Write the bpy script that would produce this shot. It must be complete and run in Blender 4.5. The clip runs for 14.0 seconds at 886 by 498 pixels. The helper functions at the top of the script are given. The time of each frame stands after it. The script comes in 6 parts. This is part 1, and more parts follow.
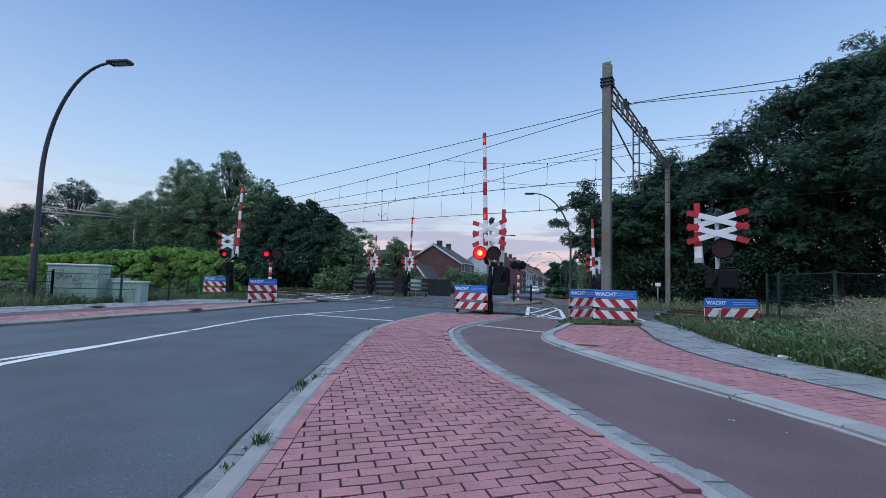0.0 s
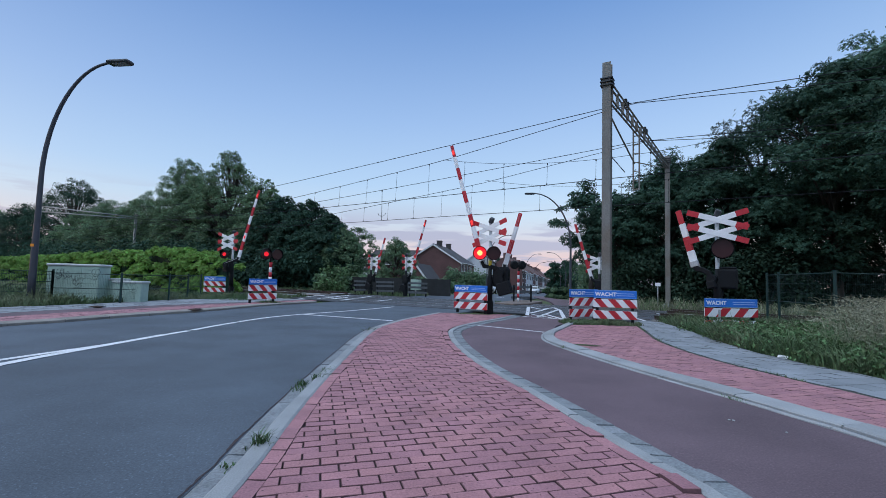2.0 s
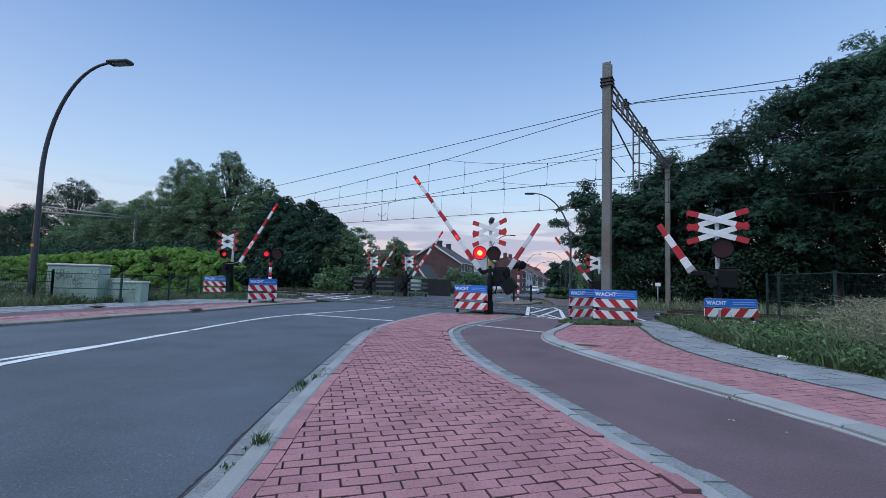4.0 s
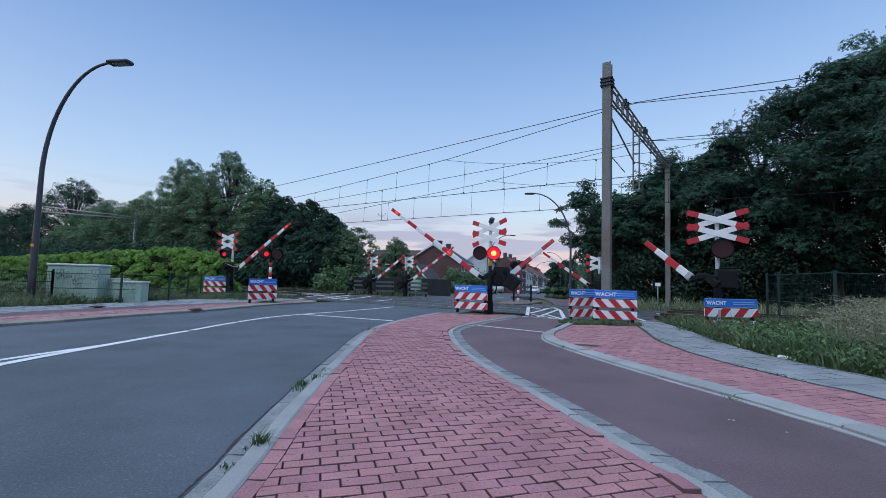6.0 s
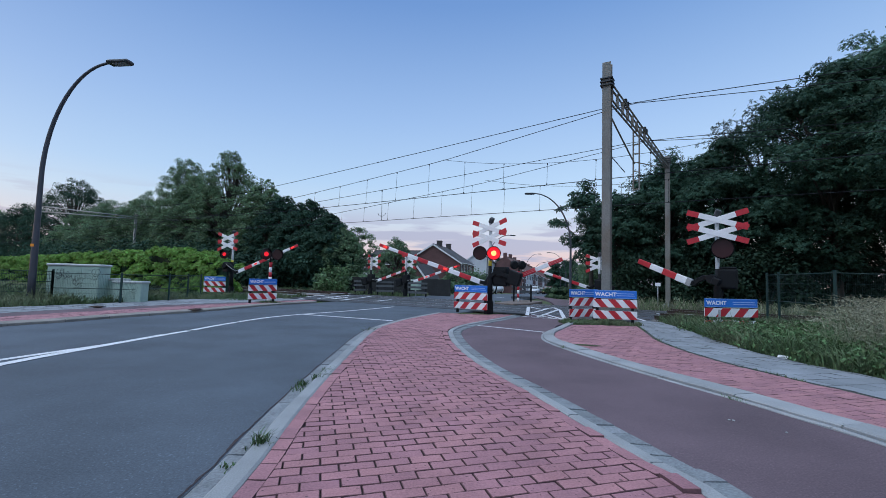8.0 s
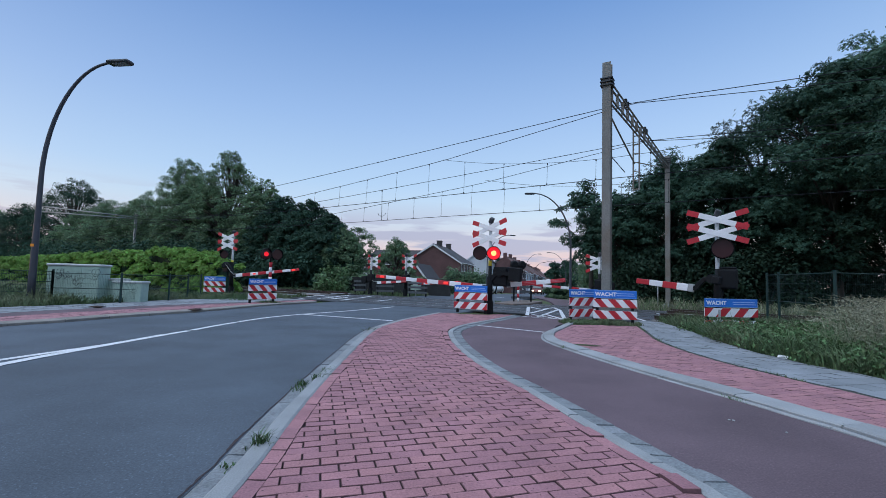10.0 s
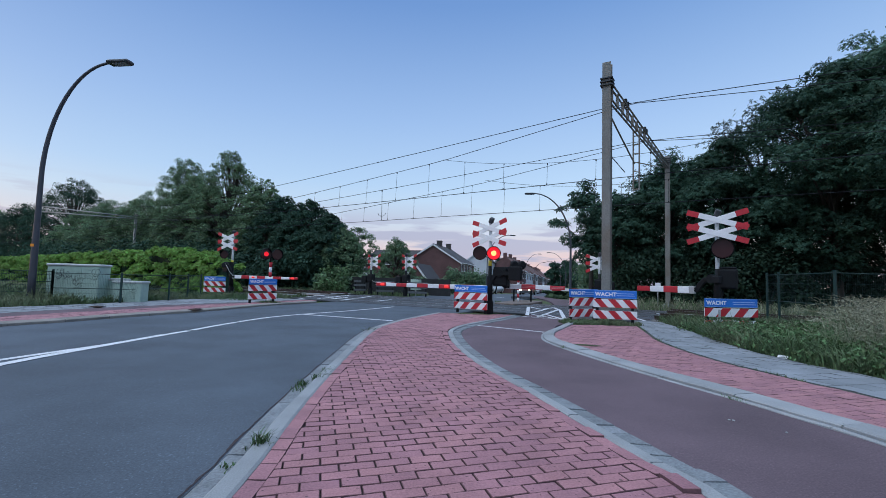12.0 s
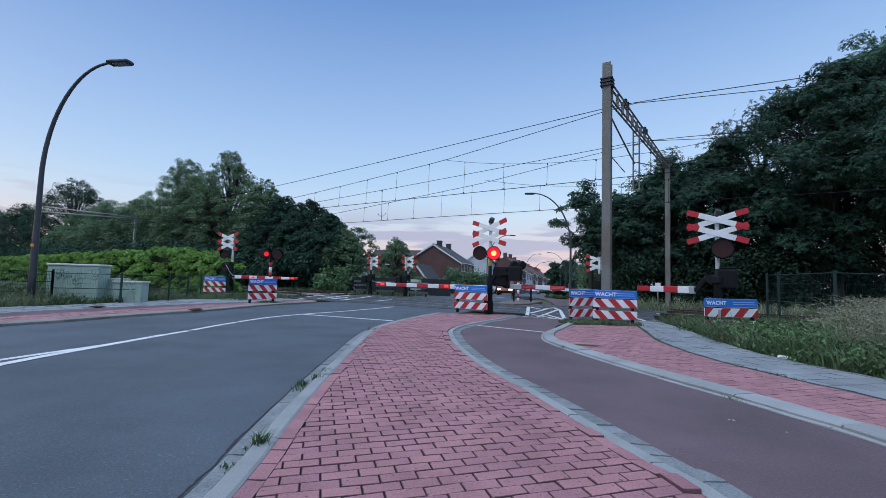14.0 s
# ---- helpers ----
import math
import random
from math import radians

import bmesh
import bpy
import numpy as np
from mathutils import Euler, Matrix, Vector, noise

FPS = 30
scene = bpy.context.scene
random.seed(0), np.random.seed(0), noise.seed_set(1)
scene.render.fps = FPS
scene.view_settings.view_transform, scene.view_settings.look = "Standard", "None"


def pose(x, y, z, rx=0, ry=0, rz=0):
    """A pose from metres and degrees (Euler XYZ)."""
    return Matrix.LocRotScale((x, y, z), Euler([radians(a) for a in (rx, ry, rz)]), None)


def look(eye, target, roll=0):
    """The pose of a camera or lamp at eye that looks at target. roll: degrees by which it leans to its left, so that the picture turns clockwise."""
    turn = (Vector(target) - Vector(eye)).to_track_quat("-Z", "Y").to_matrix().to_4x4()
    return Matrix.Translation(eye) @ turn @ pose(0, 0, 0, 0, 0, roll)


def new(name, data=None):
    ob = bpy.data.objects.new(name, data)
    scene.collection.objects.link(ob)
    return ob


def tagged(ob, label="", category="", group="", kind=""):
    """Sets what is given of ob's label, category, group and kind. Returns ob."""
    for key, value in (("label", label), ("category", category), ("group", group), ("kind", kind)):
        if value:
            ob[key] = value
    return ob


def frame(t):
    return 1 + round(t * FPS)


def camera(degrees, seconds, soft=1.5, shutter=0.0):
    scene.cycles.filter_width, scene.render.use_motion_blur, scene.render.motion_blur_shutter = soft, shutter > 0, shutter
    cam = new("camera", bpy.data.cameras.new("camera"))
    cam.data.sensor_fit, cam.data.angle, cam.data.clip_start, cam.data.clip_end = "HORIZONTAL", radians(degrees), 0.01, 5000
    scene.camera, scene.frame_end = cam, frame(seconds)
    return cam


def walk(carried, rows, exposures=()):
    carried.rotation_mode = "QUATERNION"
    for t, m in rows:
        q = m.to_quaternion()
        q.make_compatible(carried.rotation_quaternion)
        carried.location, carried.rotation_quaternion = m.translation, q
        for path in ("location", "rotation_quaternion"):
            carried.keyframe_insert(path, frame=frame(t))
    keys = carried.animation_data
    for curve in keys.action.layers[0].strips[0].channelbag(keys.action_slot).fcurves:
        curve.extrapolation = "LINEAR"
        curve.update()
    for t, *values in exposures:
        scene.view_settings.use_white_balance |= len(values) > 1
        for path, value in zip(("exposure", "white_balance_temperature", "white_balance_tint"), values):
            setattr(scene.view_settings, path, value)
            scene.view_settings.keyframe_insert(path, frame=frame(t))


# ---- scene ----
EYE = (0.0, 0.0, 1.1)
cam = camera(88.5, 14.0, soft=0.75)
CAM_POSE = look(EYE, (0.0, 80.5, 1.1 + 5.4), roll=1.6)
walk(cam, [(0.0, CAM_POSE), (14.0, CAM_POSE)])

# ---- light: clear dusk sky, the sun just gone ----
world = bpy.data.worlds.new("dusk_sky")
scene.world = world
world.use_nodes = True
wn, wl = world.node_tree.nodes, world.node_tree.links
wn.clear()
w_out = wn.new("ShaderNodeOutputWorld")
w_bg = wn.new("ShaderNodeBackground")
w_bg.inputs["Strength"].default_value = 1.0
w_tc = wn.new("ShaderNodeTexCoord")
w_sep = wn.new("ShaderNodeSeparateXYZ")
wl.new(w_tc.outputs["Generated"], w_sep.inputs[0])
w_ramp = wn.new("ShaderNodeValToRGB")
SKY = [(0.0, (0.60, 0.46, 0.52)), (0.05, (0.60, 0.50, 0.59)), (0.10, (0.50, 0.56, 0.73)), (0.14, (0.46, 0.61, 0.82)), (0.20, (0.375, 0.56, 0.84)),
       (0.33, (0.27, 0.44, 0.77)), (0.53, (0.125, 0.265, 0.60)), (1.0, (0.11, 0.23, 0.52))]
cr = w_ramp.color_ramp
while len(cr.elements) < len(SKY):
    cr.elements.new(0.5)
for el, (p, c) in zip(cr.elements, SKY):
    el.position, el.color = p, (*c, 1)
wl.new(w_sep.outputs["Z"], w_ramp.inputs[0])
# low stratus banks near the horizon
w_map = wn.new("ShaderNodeMapping")
w_map.inputs["Scale"].default_value = (2.2, 2.2, 16.0)
wl.new(w_tc.outputs["Generated"], w_map.inputs[0])
w_noise = wn.new("ShaderNodeTexNoise")
w_noise.inputs["Scale"].default_value = 1.9
w_noise.inputs["Detail"].default_value = 6.0
wl.new(w_map.outputs[0], w_noise.inputs["Vector"])
w_cr = wn.new("ShaderNodeMapRange")
w_cr.inputs["From Min"].default_value, w_cr.inputs["From Max"].default_value = 0.47, 0.54
wl.new(w_noise.outputs["Fac"], w_cr.inputs[0])
w_band = wn.new("ShaderNodeMapRange")
w_band.inputs["From Min"].default_value, w_band.inputs["From Max"].default_value = 0.17, 0.10
wl.new(w_sep.outputs["Z"], w_band.inputs[0])
w_mul = wn.new("ShaderNodeMath")
w_mul.operation = "MULTIPLY"
wl.new(w_cr.outputs[0], w_mul.inputs[0])
wl.new(w_band.outputs[0], w_mul.inputs[1])
w_mul2 = wn.new("ShaderNodeMath")
w_mul2.operation = "MULTIPLY"
w_mul2.inputs[1].default_value = 0.95
wl.new(w_mul.outputs[0], w_mul2.inputs[0])
w_mix = wn.new("ShaderNodeMixRGB")
w_mix.inputs[2].default_value = (0.34, 0.38, 0.59, 1)
wl.new(w_mul2.outputs[0], w_mix.inputs[0])
wl.new(w_ramp.outputs[0], w_mix.inputs[1])
w_sky = wn.new("ShaderNodeTexSky")
w_sky.sky_type = "NISHITA"
w_sky.sun_disc = False
w_sky.sun_elevation, w_sky.sun_rotation = radians(3), radians(-75)
w_add = wn.new("ShaderNodeMixRGB")
w_add.blend_type = "ADD"
w_add.inputs[0].default_value = 0.05
# the sky is a little paler away from the sunset side
w_side = wn.new("ShaderNodeMapRange")
w_side.inputs["From Min"].default_value, w_side.inputs["From Max"].default_value = -0.8, 0.8
wl.new(w_sep.outputs["X"], w_side.inputs[0])
w_tone = wn.new("ShaderNodeMixRGB")
w_tone.inputs[1].default_value, w_tone.inputs[2].default_value = (0.88, 0.91, 0.95, 1), (1.38, 1.27, 1.14, 1)
wl.new(w_side.outputs[0], w_tone.inputs[0])
w_grade = wn.new("ShaderNodeMixRGB")
w_grade.blend_type = "MULTIPLY"
w_grade.inputs[0].default_value = 1.0
wl.new(w_mix.outputs[0], w_grade.inputs[1])
wl.new(w_tone.outputs[0], w_grade.inputs[2])
wl.new(w_grade.outputs[0], w_add.inputs[1])
wl.new(w_sky.outputs[0], w_add.inputs[2])
wl.new(w_add.outputs[0], w_bg.inputs["Color"])
wl.new(w_bg.outputs[0], w_out.inputs[0])

sun_data = bpy.data.lights.new("sun", "SUN")
sun_data.energy, sun_data.angle, sun_data.color = 2.45, radians(80), (0.86, 0.96, 1.0)
sun = new("sun", sun_data)
sun.matrix_world = look((-14, -4, 40), (0, 5, 0))
scene.view_settings.exposure = 0.0


# ---- materials ----
def mat(name, base, rough=0.7, metal=0.0, var=0.12, fine=60.0, coarse=3.0, bump=0.15, spread=0.0, spec=0.4, tint=None, thin=0.0, specks=None):
    """Base colour with grain and stains at two scales; spread varies single pieces."""
    m = bpy.data.materials.new(name)
    m.use_nodes = True
    nt = m.node_tree
    nd, lk = nt.nodes, nt.links
    b = nd["Principled BSDF"]
    b.inputs["Roughness"].default_value, b.inputs["Metallic"].default_value = rough, metal
    b.inputs["Specular IOR Level"].default_value = spec
    geo = nd.new("ShaderNodeNewGeometry")
    n1, n2 = nd.new("ShaderNodeTexNoise"), nd.new("ShaderNodeTexNoise")
    n1.inputs["Scale"].default_value, n1.inputs["Detail"].default_value = fine, 4
    n2.inputs["Scale"].default_value, n2.inputs["Detail"].default_value = coarse, 5
    lk.new(geo.outputs["Position"], n1.inputs["Vector"])
    lk.new(geo.outputs["Position"], n2.inputs["Vector"])
    add = nd.new("ShaderNodeMath")
    add.operation = "ADD"
    lk.new(n1.outputs["Fac"], add.inputs[0])
    lk.new(n2.outputs["Fac"], add.inputs[1])
    mr = nd.new("ShaderNodeMapRange")
    mr.inputs["From Min"].default_value, mr.inputs["From Max"].default_value = 0.7, 1.3
    mr.inputs["To Min"].default_value, mr.inputs["To Max"].default_value = 1 - var, 1 + var
    lk.new(add.outputs[0], mr.inputs[0])
    hsv = nd.new("ShaderNodeHueSaturation")
    hsv.inputs["Color"].default_value = (*base, 1)
    if tint:
        mx = nd.new("ShaderNodeMixRGB")
        mx.inputs[1].default_value, mx.inputs[2].default_value = (*base, 1), (*tint, 1)
        tr = nd.new("ShaderNodeMapRange")
        tr.inputs["From Min"].default_value, tr.inputs["From Max"].default_value = 0.42, 0.62
        lk.new(n2.outputs["Fac"], tr.inputs[0])
        lk.new(tr.outputs[0], mx.inputs[0])
        lk.new(mx.outputs[0], hsv.inputs["Color"])
    last = mr.outputs[0]
    if spread:
        oi = nd.new("ShaderNodeObjectInfo")
        s = nd.new("ShaderNodeMath")
        s.operation = "ADD"
        lk.new(oi.outputs["Random"], s.inputs[0])
        lk.new(geo.outputs["Random Per Island"], s.inputs[1])
        fr = nd.new("ShaderNodeMath")
        fr.operation = "FRACT"
        lk.new(s.outputs[0], fr.inputs[0])
        r2 = nd.new("ShaderNodeMapRange")
        r2.inputs["To Min"].default_value, r2.inputs["To Max"].default_value = 1 - spread, 1 + spread
        lk.new(fr.outputs[0], r2.inputs[0])
        mu = nd.new("ShaderNodeMath")
        mu.operation = "MULTIPLY"
        lk.new(last, mu.inputs[0])
        lk.new(r2.outputs[0], mu.inputs[1])
        last = mu.outputs[0]
        hr = nd.new("ShaderNodeMapRange")
        hr.inputs["To Min"].default_value, hr.inputs["To Max"].default_value = 0.5 - spread * 0.06, 0.5 + spread * 0.06
        lk.new(fr.outputs[0], hr.inputs[0])
        lk.new(hr.outputs[0], hsv.inputs["Hue"])
    if specks:
        # small pits or grains: scale, share of the surface, brightness
        n3, sr, sm = nd.new("ShaderNodeTexNoise"), nd.new("ShaderNodeMapRange"), nd.new("ShaderNodeMath")
        n3.inputs["Scale"].default_value, n3.inputs["Detail"].default_value = specks[0], 1
        lk.new(geo.outputs["Position"], n3.inputs["Vector"])
        sr.inputs["From Min"].default_value, sr.inputs["From Max"].default_value = specks[1], specks[1] + 0.03
        sr.inputs["To Min"].default_value, sr.inputs["To Max"].default_value = 1.0, specks[2]
        lk.new(n3.outputs["Fac"], sr.inputs[0])
        sm.operation = "MULTIPLY"
        lk.new(last, sm.inputs[0])
        lk.new(sr.outputs[0], sm.inputs[1])
        last = sm.outputs[0]
    lk.new(last, hsv.inputs["Value"])
    lk.new(hsv.outputs[0], b.inputs["Base Color"])
    if thin:
        tl, ms = nd.new("ShaderNodeBsdfTranslucent"), nd.new("ShaderNodeMixShader")
        ms.inputs[0].default_value = thin
        lk.new(hsv.outputs[0], tl.inputs["Color"])
        lk.new(b.outputs[0], ms.inputs[1])
        lk.new(tl.outputs[0], ms.inputs[2])
        lk.new(ms.outputs[0], nd["Material Output"].inputs[0])
    if bump:
        bp = nd.new("ShaderNodeBump")
        bp.inputs["Strength"].default_value, bp.inputs["Distance"].default_value = bump, 0.01
        lk.new(n1.outputs["Fac"], bp.inputs["Height"])
        lk.new(bp.outputs[0], b.inputs["Normal"])
    return m


def glow(name, colour, strength):
    m = bpy.data.materials.new(name)
    m.use_nodes = True
    b = m.node_tree.nodes["Principled BSDF"]
    b.inputs["Base Color"].default_value = (*colour, 1)
    b.inputs["Emission Color"].default_value = (*colour, 1)
    b.inputs["Emission Strength"].default_value = strength
    return m


BOOM_GLOW = glow("boom_lamp_glow", (1.0, 0.035, 0.03), 0.8)
ASPHALT = mat("asphalt", (0.072, 0.088, 0.110), 0.85, var=0.32, fine=75, coarse=0.8, bump=0.35, specks=(55, 0.66, 1.5))
RED_ASPHALT = mat("red_asphalt", (0.122, 0.083, 0.097), 0.85, var=0.30, fine=80, coarse=0.9, bump=0.35, specks=(60, 0.67, 1.35))
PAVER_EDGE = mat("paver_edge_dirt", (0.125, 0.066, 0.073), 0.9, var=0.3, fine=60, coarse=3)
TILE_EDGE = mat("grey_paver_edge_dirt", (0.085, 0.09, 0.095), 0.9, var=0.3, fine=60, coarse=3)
MOSS = mat("mossy_edging", (0.055, 0.065, 0.05), 0.95, var=0.5, fine=40, coarse=3, bump=0.5)
GUTTER = mat("gutter_concrete", (0.195, 0.21, 0.225), 0.9, var=0.35, fine=50, coarse=3.0, bump=0.4, spread=0.12)
BRICK = mat("red_paver", (0.345, 0.163, 0.181), 0.8, var=0.27, fine=70, coarse=2.2, bump=0.4, spread=0.11, specks=(38, 0.70, 0.45))
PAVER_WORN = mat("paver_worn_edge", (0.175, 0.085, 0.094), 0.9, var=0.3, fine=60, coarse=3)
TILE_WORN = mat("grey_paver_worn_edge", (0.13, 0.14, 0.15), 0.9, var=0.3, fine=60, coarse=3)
JOINT = mat("joint_sand", (0.045, 0.033, 0.036), 0.95, var=0.3, fine=120, coarse=2)
KERB = mat("kerb_concrete", (0.275, 0.285, 0.295), 0.85, var=0.2, fine=110, coarse=2.0, bump=0.25, spread=0.08)
KERB_SAND = mat("sandy_kerb", (0.235, 0.22, 0.20), 0.9, var=0.25, fine=60, coarse=2.0, bump=0.25, spread=0.08)
TILE = mat("grey_paver", (0.225, 0.24, 0.26), 0.85, var=0.2, fine=100, coarse=1.6, bump=0.25, spread=0.12)
PAINT_LINE = mat("road_paint", (0.66, 0.66, 0.68), 0.6, var=0.22, fine=50, coarse=5)
BOARD_BACK = mat("board_back", (0.085, 0.095, 0.105), 0.6, var=0.15)
WHITE = mat("white_sheet", (0.78, 0.78, 0.80), 0.45, var=0.07, fine=20, coarse=2, bump=0.03)
RED = mat("red_sheet", (0.47, 0.024, 0.036), 0.4, var=0.12, fine=20, coarse=2, bump=0.03)
PINK_STRIPE = mat("reflective_stripe", (0.62, 0.30, 0.31), 0.4, bump=0)
BLUE = mat("blue_sheet", (0.013, 0.16, 0.60), 0.4, var=0.1, fine=20, coarse=2, bump=0.03)
BLACK = mat("black_metal", (0.008, 0.009, 0.011), 0.6, var=0.3, fine=30, coarse=3, bump=0.08, spec=0.2)
DARK_GREY = mat("dark_grey_metal", (0.045, 0.05, 0.058), 0.5, metal=0.2, var=0.2, fine=40, coarse=2, bump=0.08)
GALV = mat("galvanised_steel", (0.40, 0.41, 0.42), 0.5, metal=0.5, var=0.2, fine=40, coarse=3, bump=0.06)
FAR_STEEL = mat("pale_steel", (0.36, 0.37, 0.36), 0.6, var=0.15)
POST_WOOD = mat("weathered_mast", (0.21, 0.21, 0.20), 0.8, var=0.25, fine=25, coarse=0.9, bump=0.2, tint=(0.15, 0.13, 0.11))
LAMP_POST = mat("lamp_post_paint", (0.05, 0.055, 0.07), 0.45, var=0.15, fine=30, coarse=1.5, bump=0.05)
YELLOW = mat("yellow_plate", (0.6, 0.5, 0.05), 0.5)
ORANGE = mat("orange_plate", (0.75, 0.25, 0.02), 0.5)
WIRE = mat("copper_wire", (0.022, 0.025, 0.030), 0.85, bump=0, spec=0.15)
RUST = mat("rail_steel", (0.075, 0.05, 0.042), 0.6, metal=0.4, var=0.3)
RAIL_TOP = mat("rail_head", (0.35, 0.35, 0.36), 0.3, metal=0.9, bump=0)
BALLAST = mat("ballast", (0.17, 0.155, 0.145), 0.95, var=0.5, fine=24, coarse=2, bump=1.0)
RUBBER = mat("crossing_panel", (0.062, 0.066, 0.075), 0.8, var=0.3, fine=60, coarse=2, spread=0.15)
SOIL = mat("verge_soil", (0.075, 0.085, 0.04), 0.95, var=0.4, fine=12, coarse=0.6, tint=(0.06, 0.10, 0.03))
LEAF_DARK = mat("leaf_dark", (0.034, 0.076, 0.050), 0.65, var=0.35, fine=1.0, coarse=0.25, bump=0, spread=0.5, spec=0.14, thin=0.25)
# lighter leaf copy: sky light on two tall crowns is put into the colour
LEAF_SKYLIT = mat("leaf_skylit", (0.074, 0.146, 0.096), 0.65, var=0.35, fine=1.0, coarse=0.25, bump=0, spread=0.5, spec=0.18, thin=0.3)
# dark leaf tone with the shade under the canopy put into the colour
LEAF_SHADED = mat("leaf_shaded", (0.017, 0.036, 0.022), 0.6, var=0.3, fine=1.0, coarse=0.25, bump=0, spread=0.5, spec=0.1)
LEAF_MID = mat("leaf_mid", (0.130, 0.205, 0.115), 0.6, var=0.3, fine=1.0, coarse=0.25, bump=0, spread=0.5, spec=0.25, thin=0.35)
LEAF_HEDGE = mat("leaf_hedge", (0.17, 0.31, 0.065), 0.6, var=0.3, fine=2.0, coarse=0.5, bump=0, spread=0.4, spec=0.25, thin=0.35)
GRASS = mat("grass_blade", (0.074, 0.125, 0.050), 0.7, var=0.3, fine=3.0, coarse=0.5, bump=0, spread=0.4, tint=(0.125, 0.145, 0.080))
LEAF_WEED = mat("weed_leaf", (0.078, 0.138, 0.056), 0.7, var=0.3, fine=3.0, coarse=0.6, bump=0, spread=0.45, spec=0.25)
STRAW = mat("dry_grass", (0.25, 0.245, 0.17), 0.8, var=0.2, fine=3.0, coarse=0.5, bump=0, spread=0.35)
BARK = mat("bark", (0.06, 0.05, 0.042), 0.9, var=0.3, fine=14, coarse=2, bump=0.6)
CABINET = mat("cabinet_paint", (0.345, 0.46, 0.39), 0.6, var=0.12, fine=8, coarse=1.5, bump=0.05)
CABINET_TOP = mat("cabinet_lid", (0.42, 0.45, 0.44), 0.5, var=0.1)
GREEN_WIRE = mat("green_fence", (0.007, 0.034, 0.031), 0.5, var=0.15, bump=0)
HOUSE_BRICK = mat("house_brick", (0.13, 0.068, 0.066), 0.9, var=0.3, fine=16, coarse=0.6)
ROOF = mat("roof_tile", (0.06, 0.055, 0.058), 0.8, var=0.3, fine=6, coarse=0.6)
ROOF_RED = mat("roof_tile_brown", (0.13, 0.07, 0.06), 0.8, var=0.3, fine=6, coarse=0.6)
WHITE_RENDER = mat("white_render", (0.60, 0.62, 0.66), 0.8, var=0.12, fine=20, coarse=0.6)
TRIM = mat("white_trim", (0.72, 0.72, 0.74), 0.5, var=0.08)
PANE = mat("window_pane", (0.03, 0.04, 0.05), 0.08, var=0.1, bump=0, spec=0.8)
DARK_FENCE = mat("dark_timber", (0.022, 0.024, 0.026), 0.8, var=0.3, fine=20, coarse=2)
RED_GLASS = mat("unlit_red_glass", (0.035, 0.006, 0.008), 0.35, bump=0.02)
RED_LIT = glow("lit_red_lens", (0.85, 0.010, 0.022), 0.85)
RED_CORE = glow("lit_red_core", (1.0, 0.40, 0.12), 1.9)
ORANGE_CORE = glow("lit_orange_core", (1.0, 0.11, 0.025), 1.15)
HEADLIGHT = glow("headlight_lens", (1.0, 0.82, 0.6), 5.0)
CAR_WHITE = mat("white_car_paint", (0.6, 0.62, 0.65), 0.25, bump=0, var=0.05)
CAR_DARK = mat("dark_car_paint", (0.02, 0.022, 0.028), 0.25, bump=0, var=0.05)
CAR_RED = mat("brown_car_paint", (0.22, 0.06, 0.04), 0.25, bump=0, var=0.05)
TYRE = mat("tyre", (0.012, 0.012, 0.012), 0.9)
SCRAWL = mat("spray_paint", (0.05, 0.055, 0.06), 0.7, bump=0)
ISLAND_TOP = mat("island_paving", (0.17, 0.135, 0.12), 0.9, var=0.35, fine=30, coarse=2.5, bump=0.4)
LITTER = mat("white_litter", (0.75, 0.75, 0.75), 0.7)


# ---- mesh helpers ----
def finish(name, bm, material, parent=None, label="", smooth=False):
    me = bpy.data.meshes.new(name)
    bm.normal_update()
    bm.to_mesh(me)
    bm.free()
    if material:
        for m in material if isinstance(material, (list, tuple)) else [material]:
            me.materials.append(m)
    if smooth:
        me.polygons.foreach_set("use_smooth", [True] * len(me.polygons))
    ob = new(name, me)
    if parent:
        ob.parent = parent
    if label:
        tagged(ob, label)
    return ob


def part(name, bm, material, parent, label="", smooth=False):
    return finish(name, bm, material, parent, label, smooth)


def thing(name, m, label, category, group="", kind=""):
    ob = new(name)
    ob.empty_display_size = 0.2
    ob.matrix_basis = m
    return tagged(ob, label, category, group, kind)


def box(bm, c, s, rot=None, bevel=0.0, mi=0):
    m = Matrix.Translation(c)
    if rot is not None:
        m = m @ (rot if isinstance(rot, Matrix) else pose(0, 0, 0, *rot))
    r = bmesh.ops.create_cube(bm, size=1, matrix=m @ Matrix.Diagonal((*s, 1)))
    vs = r["verts"]
    fs = {f for v in vs for f in v.link_faces}
    for f in fs:
        f.material_index = mi
    if bevel:
        bmesh.ops.bevel(bm, geom=list({e for v in vs for e in v.link_edges}), offset=bevel, segments=1, affect="EDGES", profile=0.5)


